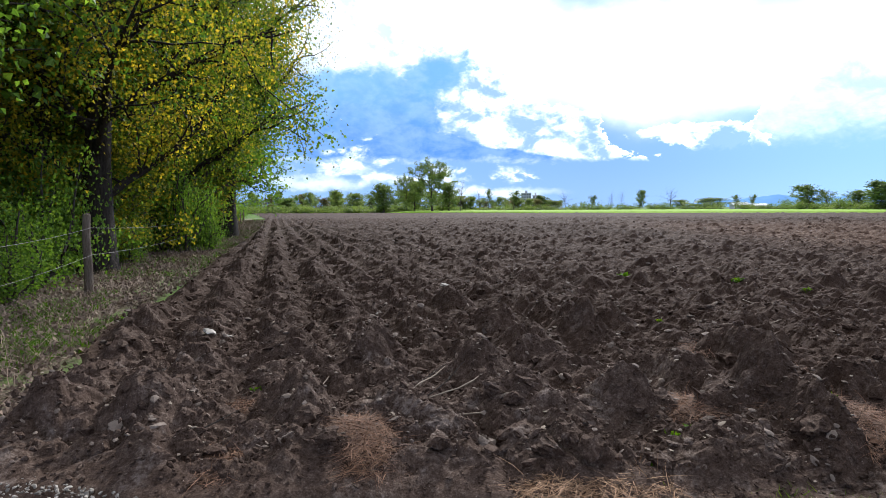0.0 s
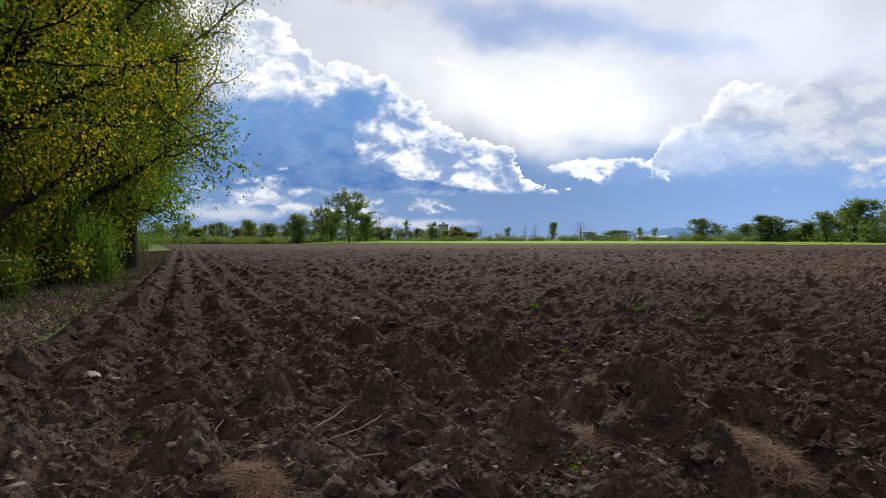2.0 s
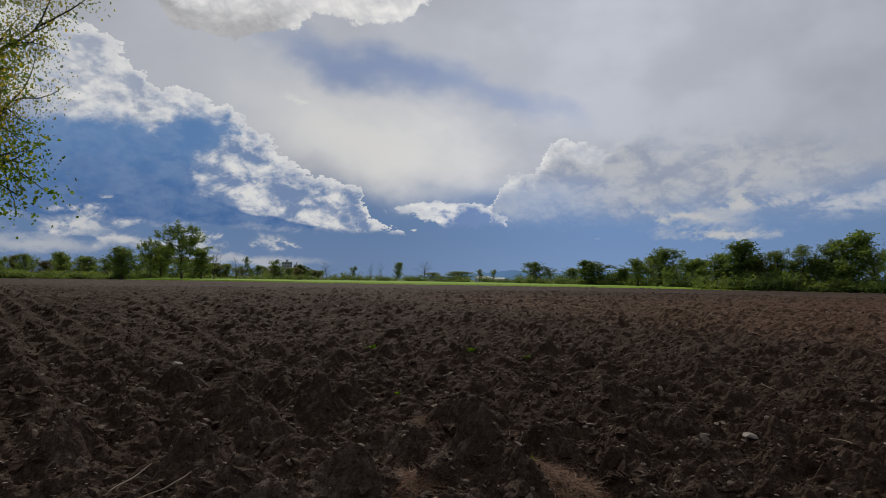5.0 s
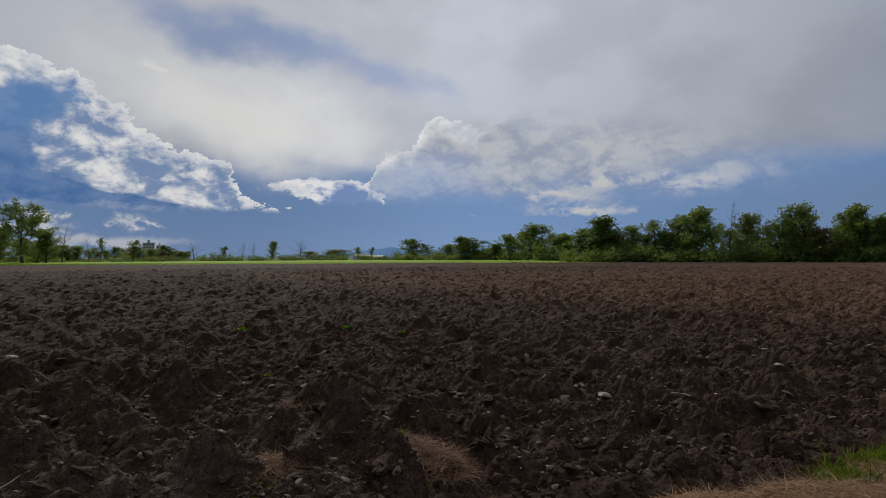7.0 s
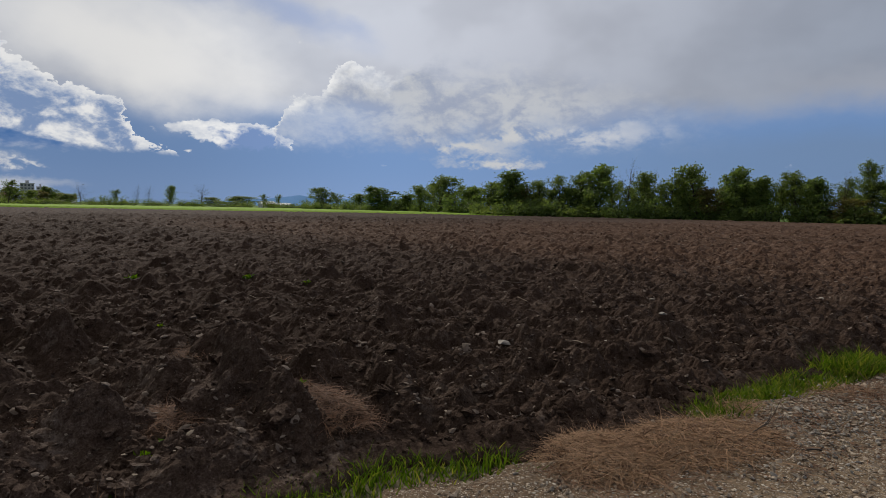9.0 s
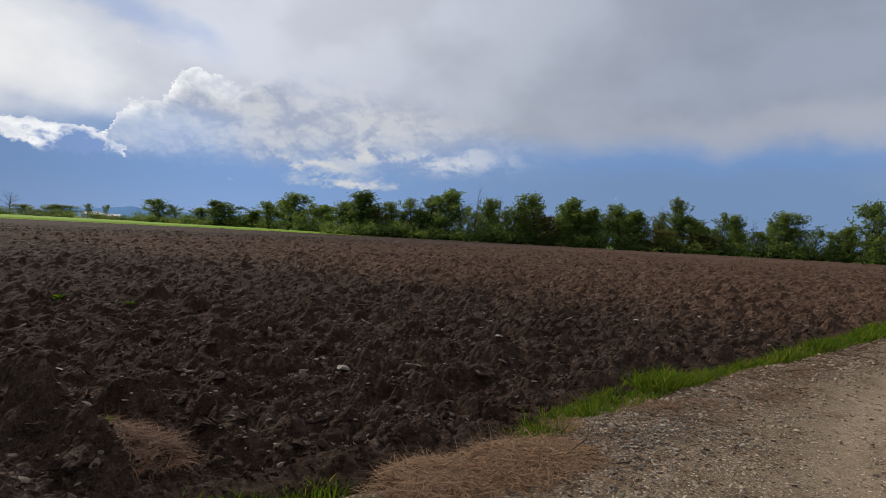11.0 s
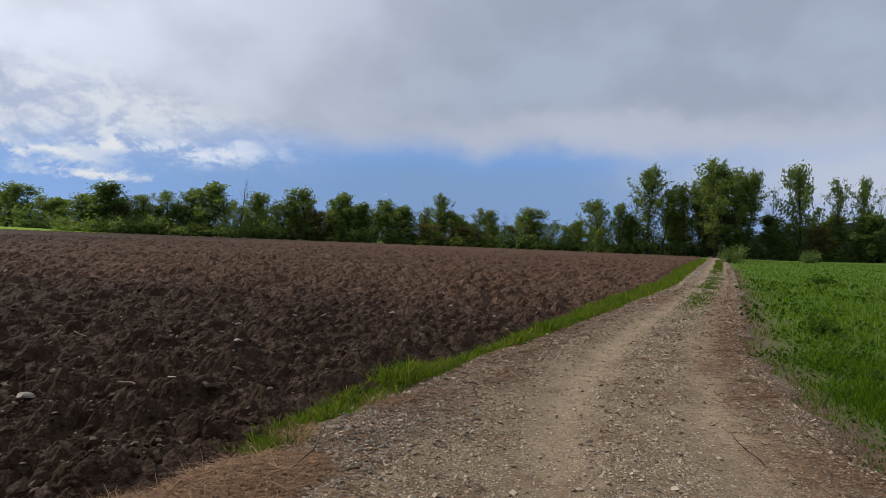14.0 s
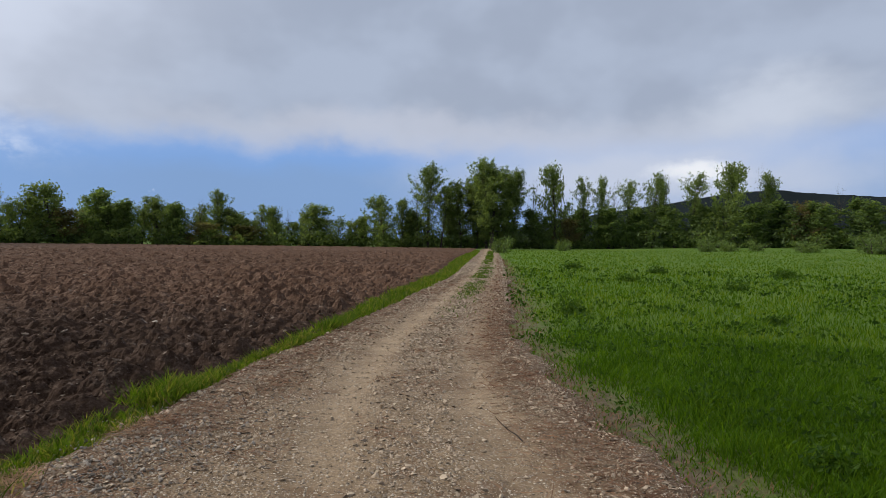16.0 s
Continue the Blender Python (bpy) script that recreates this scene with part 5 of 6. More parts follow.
def build_clods():
    g = np.random.default_rng(61)
    x, y, r = around(g, 1500, 3.0, 13, -45, 80)
    ok = (field_room(x, y) > 0.25)
    x, y, r = x[ok][:290], y[ok][:290], r[ok][:290]
    z = soil_height(x, y, r) + 0.015
    big = g.uniform(0.07, 0.20, len(x)) * g.uniform(0.7, 1.35, len(x))
    for i in range(len(x)):
        ob = part("clod", CLODS[i % 7], FIELD)
        ob.matrix_basis = pose(x[i], y[i], z[i] - big[i] * 0.02, g.normal() * 14, g.normal() * 14, g.uniform(0, 360)) @ Matrix.Diagonal((big[i] * 1.25, big[i] * 0.9, big[i] * 0.85, 1))
    x, y, r = around(g, 10000, 2.8, 75, -45, 96)
    ok = field_room(x, y) > 0.1
    x, y, r = x[ok], y[ok], r[ok]
    size = np.clip(g.lognormal(-3.0, 0.45, len(x)), 0.02, 0.16) * (0.75 + r / 40)
    z = soil_height(x, y, r) + rise(x, y) + 0.015 + size * 0.1
    scatter_joined("loose_clods", BITS, np.stack([x, y, z], -1), size, g, SOIL, "small crumbs and clods of ploughed earth", "soil", FIELD)
    x, y, r = around(g, 15000, 2.6, 11, -44, 80)
    ok = field_room(x, y) > 0.0
    x, y, r = x[ok], y[ok], r[ok]
    size = np.clip(g.lognormal(-3.75, 0.45, len(x)), 0.010, 0.06)
    z = soil_height(x, y, r) * smooth01(field_room(x, y), -0.1, 0.55) + 0.015 + size * 0.12
    scatter_joined("soil_crumbs", BITS, np.stack([x, y, z], -1), size, g, SOIL, "fine crumbs of ploughed earth", "soil", FIELD)
    x, y, r = around(g, 8500, 3.2, 70, -44, 96)
    ok = field_room(x, y) > 0.3
    x, y, r = x[ok], y[ok], r[ok]
    size = np.clip(g.lognormal(-3.1, 0.5, len(x)), 0.018, 0.15) * (0.8 + r / 50)
    z = soil_height(x, y, r) + rise(x, y) + 0.025 + size * 0.05
    scatter_joined("soil_flakes", FLAKES, np.stack([x, y, z], -1), size, g, CRUST, "dry pale flakes of turned soil", "soil", FIELD)
    # pale bits of old maize stalk and flat stones on the soil
    x, y, r = around(g, 900, 3.2, 60, -40, 96)
    ok = field_room(x, y) > 0.3
    x, y, r = x[ok], y[ok], r[ok]
    z = soil_height(x, y, r) + rise(x, y) + 0.035
    chip = lump_mesh("chip", 171, STALK, 0.25, 1, 0.5)
    scatter_joined("stalk_bits", [chip, lump_mesh("chip", 172, STALK, 0.2, 1, 0.5)], np.stack([x, y, z], -1), np.clip(g.lognormal(-3.6, 0.5, len(x)), 0.012, 0.07) * (0.8 + r / 50), g, STALK,
                   "pale bits of dry stalk and flat stones in the soil", "stalks")


def ribbons(base, way_, length, width, g, droop=0.5, steps=3):
    """Flat tapering blades or strands: base points, directions, lengths, widths."""
    n = len(base)
    side = np.cross(way_, np.array([[0, 0, 1.0]]) + g.normal(size=(n, 3)) * 0.4)
    side /= np.linalg.norm(side, axis=1)[:, None] + 1e-9
    turn = g.uniform(0, TAU, n)
    bend = np.stack([np.cos(turn), np.sin(turn), -0.35 * np.ones(n)], -1) * droop
    rows = []
    for s in range(steps + 1):
        q = s / steps
        c = base + (way_ * q + bend * q * q * 0.6) * length[:, None]
        if s < steps:
            w = (width * (1 - 0.55 * q))[:, None]
            rows += [c - side * w * 0.5, c + side * w * 0.5]
        else:
            rows.append(c)
    m = 2 * steps + 1
    v = np.stack(rows, 1).reshape(-1, 3)
    i = np.arange(n)[:, None] * m
    quads = np.concatenate([i + np.array([[2 * s, 2 * s + 1, 2 * s + 3, 2 * s + 2]]) for s in range(steps - 1)]) if steps > 1 else np.zeros((0, 4), int)
    tris = i + np.array([[2 * steps - 2, 2 * steps - 1, 2 * steps]])
    return v, [quads, tris]


def blades(x, y, height, width, g, lean=0.35, droop=0.5, z=None, steps=2):
    n = len(x)
    d = np.stack([g.normal(0, lean, n), g.normal(0, lean, n), np.ones(n)], -1)
    d /= np.linalg.norm(d, axis=1)[:, None]
    zz = ground_z(x, y) - 0.03 if z is None else z
    return ribbons(np.stack([x, y, zz], -1), d, height, width, g, droop, steps)


def hay(cx, cy, ra, rb, turn, tall, count, seed, z0, mat):
    """A clump of dead dry grass: a matted core and loose strands."""
    g = np.random.default_rng(seed)
    ob = tagged(new("hay_clump"), "matted clump of dry brown grass on the ground", "dry grass", "dry grass clumps")
    ob.matrix_basis = pose(cx, cy, z0, 0, 0, turn)
    core = lump_mesh("mat", seed, mat, 1.0, 2, 0.5)
    k = 1.0 if tall > 0.055 else 0.4
    for v in core.vertices:
        v.co.x, v.co.y, v.co.z = v.co.x * k * ra, v.co.y * k * rb, v.co.z * tall * 0.4
    part("mat", core, ob)
    count = int(count * (1.5 if tall > 0.055 else 0.6))
    q, a = np.sqrt(g.uniform(0, 1.3, count)) * (1.0 if k == 1.0 else g.uniform(0.7, 1.6, count)), g.uniform(0, TAU, count)
    x, y = ra * q * np.cos(a), rb * q * np.sin(a)
    z = 0.8 * tall * np.clip(1 - q ** 2, 0, 1) ** 0.6 * g.uniform(0.6, 1.1, count) + 0.02
    d = np.stack([g.normal(0, 1, count) + x / ra * 0.2, g.normal(0, 1, count) + y / rb * 0.2, g.normal(0.0, 0.16, count)], -1)
    d /= np.linalg.norm(d, axis=1)[:, None]
    v, f = ribbons(np.stack([x, y, z], -1), d, g.uniform(0.06, 0.24, count), g.uniform(0.002, 0.005, count), g, 0.5, 2)
    part("straw", mesh_of("straw", v, f, mat), ob)


build_clods()
for i, (cx, cy, ra, rb, turn, tall, count, z0) in enumerate((
        (-0.50, 3.75, 0.22, 0.40, 20, 0.17, 2300, 0.04), (1.32, 4.65, 0.24, 0.2, 10, 0.14, 1500, 0.08), (1.80, 4.25, 0.30, 0.22, 40, 0.12, 1500, 0.10), (2.50, 3.85, 0.28, 0.55, 25, 0.20, 2800, 0.08),
        (2.75, 4.75, 0.32, 0.2, 60, 0.12, 900, 0.25), (2.60, 5.7, 0.22, 0.18, 0, 0.10, 700, 0.22), (4.45, 1.80, 0.70, 0.42, -20, 0.12, 4600, 0.0), (3.72, 2.08, 0.40, 0.42, -30, 0.12, 2900, 0.0),
        (0.9, 3.2, 0.5, 0.2, 5, 0.08, 1600, 0.0), (-1.3, 3.55, 0.25, 0.3, 0, 0.08, 900, 0.02), (-1.45, 4.5, 0.22, 0.2, 0, 0.06, 500, 0.06), (6.6, 1.55, 0.4, 0.18, -15, 0.05, 900, 0.0), (5.4, 1.95, 0.3, 0.2, 0, 0.06, 800, 0.0),
        (6.7, 1.05, 0.62, 0.34, -12, 0.05, 1500, 0.02), (8.1, 0.62, 0.55, 0.24, -16, 0.04, 1000, 0.02), (9.8, 0.35, 0.5, 0.2, -16, 0.03, 700, 0.02),
        (5.6, -2.0, 0.8, 0.32, 0, 0.03, 1100, 0.02), (8.6, -2.15, 0.9, 0.28, -4, 0.03, 1100, 0.02), (12.0, -2.75, 1.0, 0.28, -12, 0.03, 900, 0.02))):
    on_soil = cy > field_edge(cx) + 0.2
    if on_soil:
        z0 = 0.45 * float(soil_height(np.array([cx]), np.array([cy]), np.array([5.0]))[0])
    hay(cx, cy, ra, rb, turn, tall, count, 300 + i, z0, STRAW if on_soil or i > 12 else HAY)


# ---------------------------------------------------------------- grass
def build_grass():
    g = np.random.default_rng(71)
    # strip between field and track
    n = 42000
    x = np.concatenate([np.exp(g.uniform(math.log(4.9), math.log(110), n)), g.uniform(1.6, 3.3, 2400)])
    lo, hi = track_left(x), field_edge(x)
    lo = np.where(x < 3.5, hi - 0.35, lo)
    q = g.beta(1.6, 1.1, len(x))
    y = lo + (hi + 0.10 - lo) * q
    thick = 0.55 * rough_noise(x * 1.6, y * 1.6, 55) + 0.45 * rough_noise(x * 6, y * 6, 56, 3)
    ok = g.uniform(0, 1, len(x)) < smooth01(thick + 0.16 * smooth01(-x, -14, -9), 0.34, 0.56) * np.where(x < 3.5, 0.6, 1.0)
    x, y, thick = x[ok], y[ok], thick[ok]
    far = np.hypot(x, y)
    h = (0.02 + 0.44 * thick ** 1.9) * g.uniform(0.35, 1.6, len(x)) * np.where(x < 3.5, 0.6, 1.0)
    v, f = blades(x, y, h, 0.006 + 0.0011 * far, g, 0.4, 0.6)
    tagged(new("verge_grass", mesh_of("verge_grass", v, f, VERGE)), "strip of rough green grass beside the track", "grass", kind="stuff")
    # meadow
    for name, n, r0, r1, steps in (("meadow_grass", 76000, 2.6, 12, 3), ("far_meadow_grass", 62000, 12, 130, 2)):
        r = np.exp(g.uniform(math.log(r0), math.log(r1), n))
        a = np.radians(g.uniform(96, 152, n))
        x, y = 0.9 + r * np.sin(a), -0.3 + r * np.cos(a)
        room = track_right(x) - y
        thick = rough_noise(x * 0.7, y * 0.7, 57)
        edge = smooth01(room + 1.1 * (thick - 0.5), 0.0, 1.0)
        ok = g.uniform(0, 1, n) < np.maximum(edge, 0.35 * smooth01(room + 2.2 * (thick - 0.5), -0.8, 0.0))
        x, y, r, thick, edge = x[ok], y[ok], r[ok], thick[ok], edge[ok]
        h = (0.06 + 0.16 * thick) * g.uniform(0.5, 1.5, len(x)) * (0.3 + 0.7 * edge)
        n = len(x)
        d = np.stack([g.normal(0, 0.42, n), g.normal(0, 0.42, n), np.ones(n)], -1)
        d /= np.linalg.norm(d, axis=1)[:, None]
        v, f = ribbons(np.stack([x, y, ground_z(x, y) - 0.03], -1), d, h, 0.0042 + 0.0011 * r, g, 0.5, steps)
        tagged(new(name, mesh_of(name, v, f, GRASS)), "lush bright green spring meadow grass", "grass", kind="stuff")
    # broad-leaved plants in the turf
    r = np.exp(g.uniform(math.log(2.8), math.log(40), 30000))
    a = np.radians(g.uniform(96, 152, len(r)))
    x, y = 0.9 + r * np.sin(a), -0.3 + r * np.cos(a)
    patch = rough_noise(x * 0.9 + 9, y * 0.9, 62)
    ok = (track_right(x) - y + 1.0 * (patch - 0.5) > 0.05) & (g.uniform(0, 1, len(x)) < smooth01(patch, 0.46, 0.68))
    x, y, r = x[ok], y[ok], r[ok]
    v, f = leaves_at(np.stack([x, y, ground_z(x, y) + g.uniform(0.0, 0.13, len(x))], -1), 0.020 + 0.0035 * r, g, 0.15, -0.2, 1.5)
    tagged(new("meadow_herbs", mesh_of("meadow_herbs", v, f, WEED)), "broad-leaved herbs among the meadow grass", "herbs", kind="stuff")
    n = 9000
    x = np.exp(g.uniform(math.log(3.0), math.log(60), n))
    y = track_right(x) - np.abs(g.normal(0.0, 0.5, n)) + 0.45
    d = np.stack([g.normal(0, 0.6, n), g.normal(0, 0.6, n), g.uniform(0.1, 1, n)], -1)
    d /= np.linalg.norm(d, axis=1)[:, None]
    v, f = ribbons(np.stack([x, y, ground_z(x, y) - 0.02], -1), d, g.uniform(0.03, 0.13, n), 0.003 + 0.0008 * x, g, 0.6, 2)
    tagged(new("brink_stems", mesh_of("brink_stems", v, f, STRAW)), "dead brown stems where the track meets the meadow", "dry grass", kind="stuff")
    # low growth between the ruts
    n = 14000
    x = np.exp(g.uniform(math.log(9), math.log(110), n))
    mid = (rut(x, 0) + rut(x, 1)) / 2
    y = mid + g.normal(0, 0.20, n)
    ok = g.uniform(0, 1, n) < smooth01(rough_noise(x * 0.7, y * 2, 58), 0.35, 0.6) * smooth01(x, 12, 32)
    x, y = x[ok], y[ok]
    v, f = blades(x, y, g.uniform(0.04, 0.12, len(x)), 0.006 + 0.0012 * x, g, 0.5, 0.6, ground_z(x, y) + 0.02)
    tagged(new("track_grass", mesh_of("track_grass", v, f, VERGE)), "low grass between the ruts of the track", "grass", kind="stuff")
    # tufts at the wood's edge
    n = 30000
    y = np.exp(g.uniform(math.log(3.0), math.log(90), n))
    x = wood_edge(y) - np.abs(g.normal(0.9, 1.3, n))
    thick = rough_noise(x * 0.8, y * 0.55, 59)
    ok = g.uniform(0, 1, n) < smooth01(thick, 0.46, 0.60)
    x, y = x[ok], y[ok]
    v, f = blades(x, y, g.uniform(0.05, 0.20, len(x)), 0.005 + 0.0010 * np.hypot(x, y), g, 0.5, 0.6)
    tagged(new("woodside_grass", mesh_of("woodside_grass", v, f, GRASS)), "patchy bright grass between ploughed soil and wood", "grass", kind="stuff")
    # dry stems among it
    n = 9000
    y = np.exp(g.uniform(math.log(3.0), math.log(60), n))
    x = wood_edge(y) - np.abs(g.normal(1.2, 1.5, n)) - 0.1
    d = g.normal(size=(n, 3)) * np.array([1, 1, 0.55]) + np.array([0, 0, 0.35])
    d /= np.linalg.norm(d, axis=1)[:, None]
    v, f = ribbons(np.stack([x, y, ground_z(x, y) + 0.01], -1), d, g.uniform(0.12, 0.5, n), 0.004 + 0.0006 * y, g, 0.4, 3)
    tagged(new("dry_stems", mesh_of("dry_stems", v, f, LITTER)), "dead stems and brambles at the wood's edge", "dry grass", kind="stuff")
    # dead leaves
    n = 14000
    y = np.exp(g.uniform(math.log(3.0), math.log(80), n))
    x = wood_edge(y) - np.abs(g.normal(1.5, 2.5, n))
    pts = np.stack([x, y, ground_z(x, y) + 0.005 + g.uniform(0, 0.05, n)], -1)
    v, f = leaves_at(pts, 0.06 + 0.0025 * y, g)
    tagged(new("leaf_litter", mesh_of("leaf_litter", v, f, LITTER)), "dead brown leaves on the ground by the wood", "leaf litter", kind="stuff")
    # straw trodden into the gravel in patches
    x = np.exp(g.uniform(math.log(3.2), math.log(24), 34000))
    y = track_right(x) + (track_left(x) - track_right(x)) * g.uniform(0, 1, len(x))
    away = np.minimum(np.abs(y - rut(x, 0)), np.abs(y - rut(x, 1)))
    rim = np.maximum(smooth01(y, track_left(x) - 1.3, track_left(x) - 0.3), smooth01(-y, -track_right(x) - 1.1, -track_right(x) - 0.2))
    patch = rough_noise(x * 1.1 + 3, y * 1.1, 64)
    ok = g.uniform(0, 1, len(x)) < np.maximum(0.8 * smooth01(patch, 0.54, 0.68) * smooth01(away, 0.1, 0.5), rim * smooth01(patch, 0.36, 0.60))
    x, y = x[ok], y[ok]
    d = g.normal(size=(len(x), 3)) * np.array([1, 1, 0.12])
    d /= np.linalg.norm(d, axis=1)[:, None]
    v, f = ribbons(np.stack([x, y, ground_z(x, y) + 0.036], -1), d, g.uniform(0.03, 0.13, len(x)), 0.003 + 0.0006 * x, g, 0.2, 2)
    tagged(new("trodden_straw", mesh_of("trodden_straw", v, f, STRAW)), "reddish brown straw trodden into the gravel", "straw", kind="stuff")
    # dry straw on the track's edges
    n = 7000
    x = np.exp(g.uniform(math.log(3.2), math.log(30), n))
    side = g.uniform(0, 1, n) < 0.5
    y = np.where(side, track_left(x) - np.abs(g.normal(0, 0.45, n)), track_right(x) + np.abs(g.normal(-0.1, 0.5, n)))
    d = g.normal(size=(n, 3)) * np.array([1, 1, 0.15])
    d /= np.linalg.norm(d, axis=1)[:, None]
    v, f = ribbons(np.stack([x, y, ground_z(x, y) + 0.04], -1), d, g.uniform(0.05, 0.22, n), 0.003 + 0.0006 * x, g, 0.3, 2)
    tagged(new("loose_straw", mesh_of("loose_straw", v, f, STRAW)), "loose brown straw along the edges of the track", "straw", kind="stuff")


build_grass()


# ---------------------------------------------------------------- stones of the track
def track_z(x, y):
    z = ground_z(x, y) + 0.028
    for side in (0, 1):
        z = z - 0.035 * np.exp(-((y - rut(x, side)) / 0.28) ** 2)
    return z + 0.03 * (rough_noise(x * 2.2, y * 2.2, 95) - 0.5)


def chip_mesh(seed):
    """A small angular stone of eight faces, about 1 across."""
    g = np.random.default_rng(seed)
    v = np.array([(1, 0, 0), (0, 1, 0), (-1, 0, 0), (0, -1, 0), (0.2, 0.1, 1), (0, 0, -1)]) * 0.5
    v = v * g.uniform(0.7, 1.2, (6, 1)) * np.array([1.15, 0.95, 0.62]) + g.normal(0, 0.07, (6, 3))
    f = np.array([(0, 1, 4), (1, 2, 4), (2, 3, 4), (3, 0, 4), (1, 0, 5), (2, 1, 5), (3, 2, 5), (0, 3, 5)])
    return mesh_of("stone_chip", v, f, STONE)


def build_stones():
    g = np.random.default_rng(81)
    shapes = [lump_mesh("stone", 200 + i, STONE, 0.65, 1, 0.25) for i in range(6)]
    # single stones near the standpoint
    n = 0
    while n < 280:
        x = math.exp(g.uniform(math.log(3.0), math.log(11)))
        u = g.uniform(0.02, 0.98)
        y = float(track_right(x) + (track_left(x) - track_right(x)) * u)
        s = float(np.clip(g.lognormal(-3.55, 0.4), 0.015, 0.07))
        ob = part("stone", shapes[n % 6], ROAD)
        ob.matrix_basis = pose(x, y, float(track_z(np.array([x]), np.array([y]))[0]) + s * 0.12, 0, 0, g.uniform(0, 360)) @ Matrix.Diagonal((s * 1.2, s * 0.9, s, 1))
        n += 1
    x = np.exp(g.uniform(math.log(2.6), math.log(48), 70000))
    y = track_right(x) + (track_left(x) - track_right(x)) * g.uniform(0, 1, len(x))
    away = np.minimum(np.abs(y - rut(x, 0)), np.abs(y - rut(x, 1)))
    ok = g.uniform(0, 1, len(x)) < (0.16 + 0.84 * smooth01(away, 0.12, 0.5)) * (0.35 + 0.65 * smooth01(rough_noise(x * 1.4, y * 1.4, 97), 0.3, 0.6))
    x, y = x[ok], y[ok]
    size = np.clip(g.lognormal(-4.05, 0.5, len(x)), 0.007, 0.055) * (0.85 + x / 20)
    scatter_joined("gravel", [chip_mesh(240 + i) for i in range(8)], np.stack([x, y, track_z(x, y) + size * 0.1], -1), size, g, STONE, "loose pale gravel on the farm track", "gravel")
    # a spill of round pebbles and coarse chippings at the field's corner
    x, y = g.normal(-2.15, 0.42, 420), g.normal(3.32, 0.13, 420)
    size = g.uniform(0.014, 0.036, 420)
    scatter_joined("pebbles", shapes, np.stack([x, y, ground_z(x, y) + 0.02 + size * 0.05], -1), size, g, CHIPPING, "spilled round pebbles beside the ploughed soil", "pebbles")
    x = g.normal(5.7, 1.1, 2200)
    y = 1.45 + g.normal(0, 0.3, 2200) - (x - 5.3) * 0.2
    size = np.clip(g.lognormal(-3.8, 0.4, 2200), 0.012, 0.05)
    scatter_joined("chippings", shapes, np.stack([x, y, ground_z(x, y) + 0.03 + size * 0.2], -1), size, g, CHIPPING, "coarse grey stone chippings beside the grass verge", "chippings")


build_stones()


# ---------------------------------------------------------------- single plants, sticks
def rosette(cx, cy, z, size, count, mat, seed, label, name="weed", tall=0.5):
    g = np.random.default_rng(seed)
    ob = tagged(new(name), label, "weed", "weeds")
    ob.matrix_basis = pose(cx, cy, z)
    pts = g.normal(size=(count, 3)) * np.array([size, size, size * tall]) * 0.45
    pts[:, 2] = np.abs(pts[:, 2]) + 0.02
    v, f = leaves_at(pts, size * (0.5 if count < 30 else 0.17), g, 0.15, -0.3, 1.7)
    part("foliage", mesh_of("foliage", v, f, mat), ob)
    stalks = [tube(np.array([(0, 0, -0.03), p * 0.5, p]), np.full(3, size * 0.018), 4) for p in pts[:: max(1, count // 9)]]
    sv, sf = joined(stalks)
    part("stem", mesh_of("stem", sv, sf, mat, True), ob)


for i, (cx, cy, s, n) in enumerate(((3.72, 12.4, 0.22, 26), (1.62, 3.85, 0.10, 14), (1.45, 3.65, 0.09, 12), (2.55, 3.95, 0.11, 16), (1.2, 3.3, 0.12, 22), (2.2, 3.35, 0.14, 26), (-1.5, 4.75, 0.08, 10),
                                    (2.75, 7.6, 0.10, 10), (6.2, 10.2, 0.16, 12), (5.4, 11.0, 0.2, 16), (1.85, 9.0, 0.12, 8))):
    q = float(soil_height(np.array([cx]), np.array([cy]), np.array([5.0]))[0]) if cy > 3.5 else 0.0
    rosette(cx, cy, q + 0.02, s * 0.65, n, GRASS, 400 + i, "small bright green seedling in bare soil", "seedling")
for i, (cx, cy, s, n, tall) in enumerate(((5.2, -3.75, 0.30, 70, 0.7), (15.0, -5.2, 0.5, 90, 1.0), (5.6, -4.9, 0.26, 50, 0.8), (8.8, -3.2, 0.16, 30, 0.9), (9.6, -4.4, 0.18, 30, 0.6),
                                          (27, -12, 0.7, 60, 0.5), (34, -17, 0.8, 60, 0.5), (22, -14, 0.6, 60, 0.5), (40, -14, 0.9, 60, 0.5), (30, -22, 0.9, 60, 0.5), (13, -9, 0.4, 50, 0.6))):
    rosette(cx, cy, float(rise(np.array(cx), np.array(cy))) - 0.02, s * 0.8, n * 4, WEED, 430 + i, "dark leafy weed standing in the meadow", "weed", tall)


def stick(cx, cy, z, length, turn, seed, thick=0.006):
    g = np.random.default_rng(seed)
    p = limb_path((0, 0, 0), (1, 0, 0.02), length, g, -0.05, 0.13, 8)
    pieces = [tube(p, np.linspace(thick, thick * 0.4, 9), 6)]
    for k in (3, 5):
        pieces.append(tube(limb_path(p[k], (0.8, g.choice([-0.7, 0.7]), 0.15), length * 0.35, g, 0, 0.15, 4), np.linspace(thick * 0.5, thick * 0.2, 5), 5))
    v, f = joined(pieces)
    ob = tagged(new("stick", mesh_of("stick", v, f, BARK, True)), "thin fallen twig lying on the ground", "stick", "sticks")
    ob.matrix_basis = pose(cx, cy, z, 0, 0, turn)


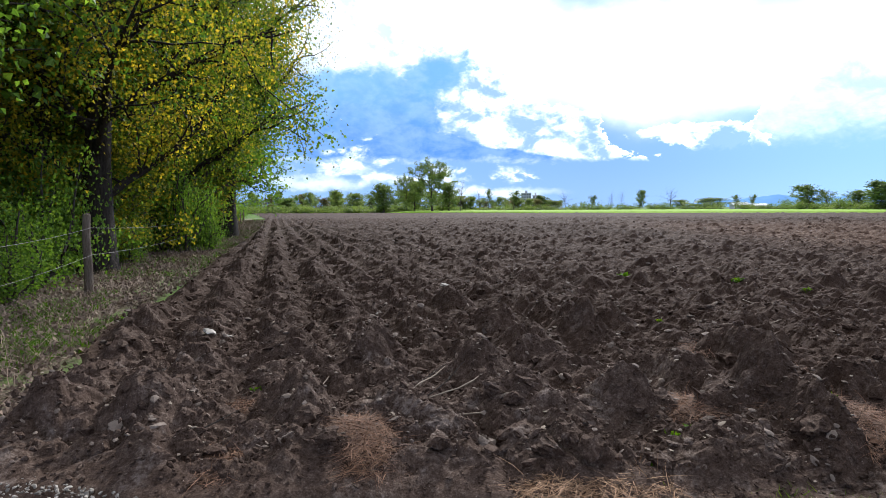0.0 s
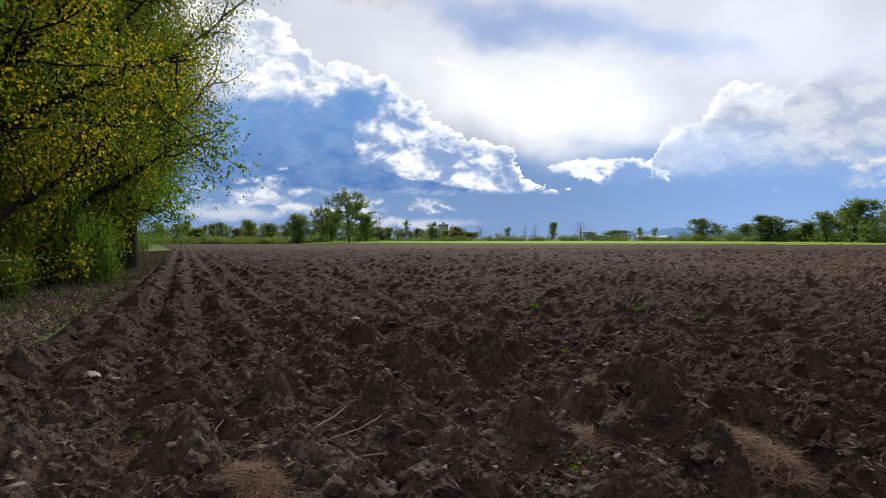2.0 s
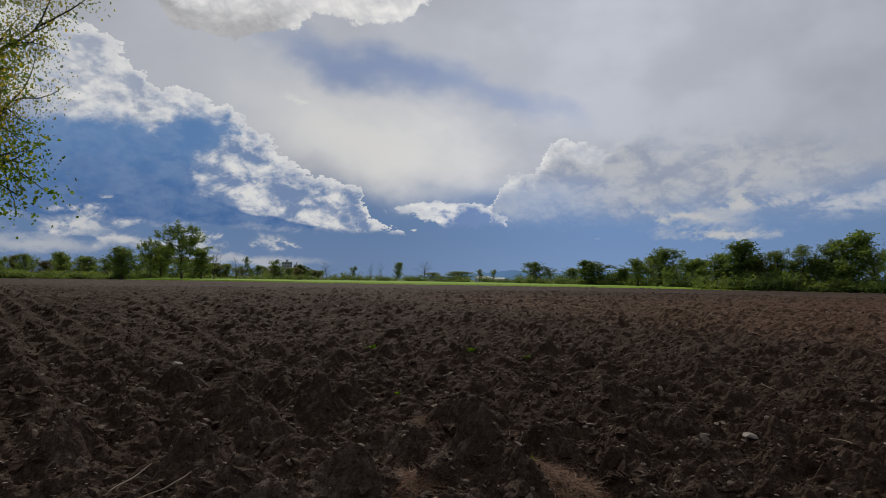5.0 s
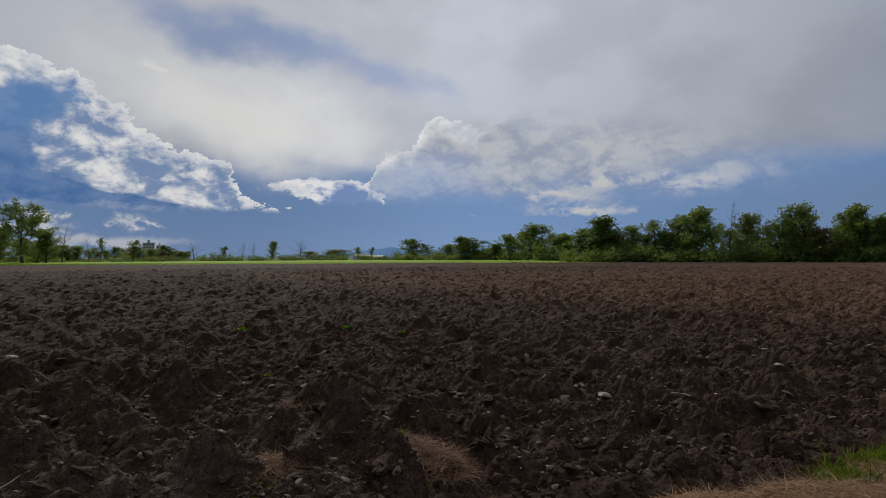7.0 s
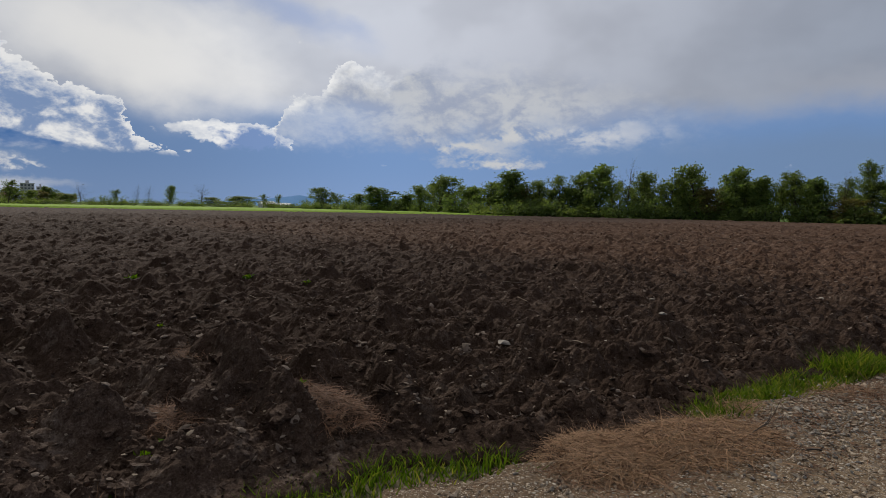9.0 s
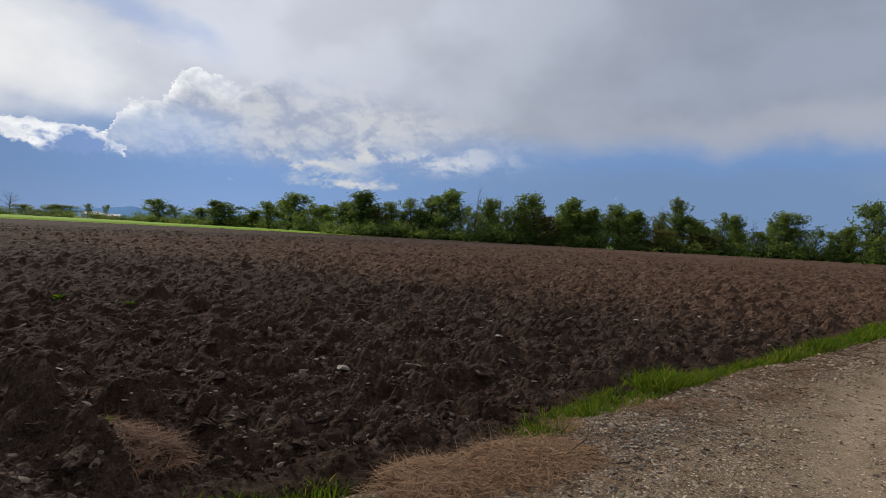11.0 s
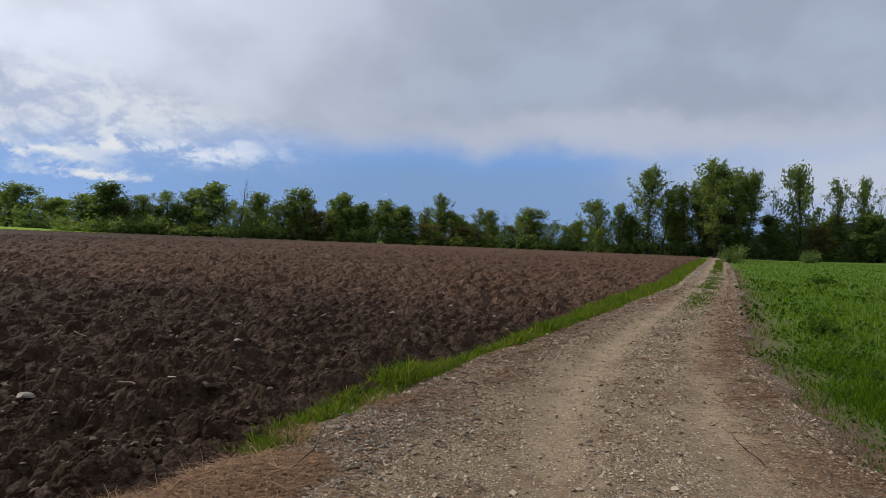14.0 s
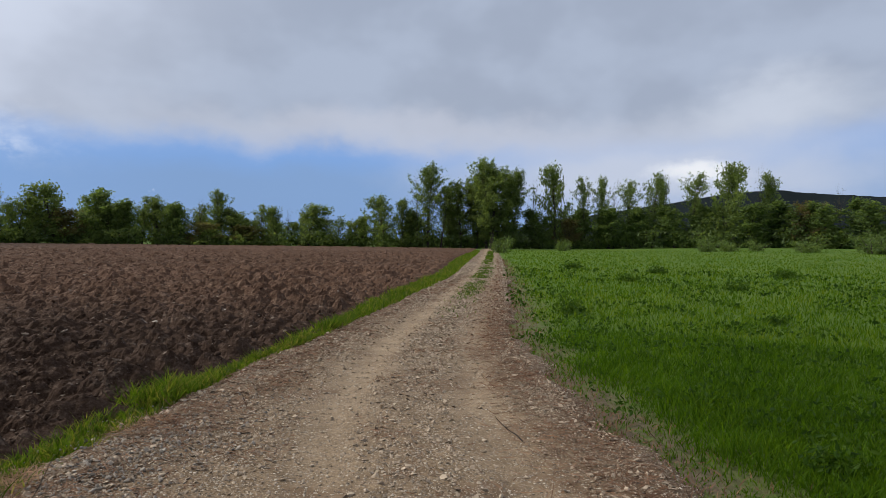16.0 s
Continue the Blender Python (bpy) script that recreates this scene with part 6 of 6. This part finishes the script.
for i, (cx, cy, z, l, turn) in enumerate(((4.2, 1.55, 0.05, 1.0, 12), (4.9, 1.2, 0.05, 0.4, 130), (-1.7, 3.7, 0.10, 0.45, 60), (-5.6, 9.6, 0.05, 1.1, 50), (5.9, -1.6, 0.05, 0.35, -5), (-0.2, 4.3, 0.15, 0.5, 30), (-0.35, 4.45, 0.14, 0.55, 48))):
    stick(cx, cy, z, l, turn, 460 + i)


# ---------------------------------------------------------------- pale stalks and flat stones that lie on the soil
def lying(cx, cy):
    return float(soil_height(np.array([cx]), np.array([cy]), np.array([8.0]))[0]) + 0.03


def stalk(cx, cy, length, turn, seed, tilt=4.0):
    g = np.random.default_rng(seed)
    p = limb_path((0, 0, 0), (1, 0, 0), length, g, 0.0, 0.07, 6)
    v, f = tube(p, np.array([0.004, 0.006, 0.0055, 0.005, 0.006, 0.005, 0.003]), 7)
    ob = tagged(new("maize_stalk", mesh_of("maize_stalk", v, f, STALK, True)), "bleached piece of maize stalk on ploughed soil", "stalk", "stalks on the field")
    ob.matrix_basis = pose(cx, cy, lying(cx, cy) + 0.02, 0, -tilt, turn)


def flat_stone(cx, cy, size, turn, seed):
    ob = tagged(new("flat_stone", lump_mesh("flat_stone", seed, STONE_PALE, 0.35, 2, 0.4)), "pale flat stone on ploughed soil", "stone", "stones on the field")
    ob.matrix_basis = pose(cx, cy, lying(cx, cy), 8, 12, turn) @ Matrix.Diagonal((size, size * 0.7, size * 0.8, 1))


STONE_PALE = tinted("pale_field_stone", (0.16, 0.135, 0.11), (0.46, 0.41, 0.35), 0.85, 12, 0.5, "own")
for i, (cx, cy, l, turn) in enumerate(((5.72, 3.65, 0.34, 62), (6.15, 3.5, 0.42, 170), (5.87, 11.0, 0.45, 20), (9.2, 7.4, 0.4, 150), (3.9, 7.3, 0.3, 10), (7.9, 6.2, 0.38, 80), (11.5, 6.1, 0.4, 30), (2.2, 9.0, 0.32, 150),
                                       (-0.1, 4.15, 0.5, 35), (-0.2, 4.25, 0.45, 60), (0.05, 4.1, 0.4, 20), (8.7, 4.6, 0.3, 140), (4.6, 8.9, 0.35, 100), (-1.0, 4.8, 0.22, 80))):
    stalk(cx, cy, l, turn, 500 + i)
for i, (cx, cy, s_, turn) in enumerate(((7.37, 3.64, 0.16, 20), (5.16, 4.24, 0.22, 0), (12.9, 3.7, 0.26, 40), (13.1, 3.55, 0.22, 100), (-2.6, 6.66, 0.20, 30), (-2.42, 6.72, 0.14, 80), (6.4, 3.8, 0.18, 60), (7.9, 3.92, 0.15, 10),
                                        (0.05, 11.1, 0.2, 10), (-1.5, 8.9, 0.14, 50), (14.3, 2.6, 0.2, 70), (11.6, 6.0, 0.16, 0), (9.9, 5.2, 0.14, 130), (-0.9, 8.4, 0.12, 20), (3.2, 5.95, 0.16, 60))):
    flat_stone(cx, cy, s_, turn, 520 + i)
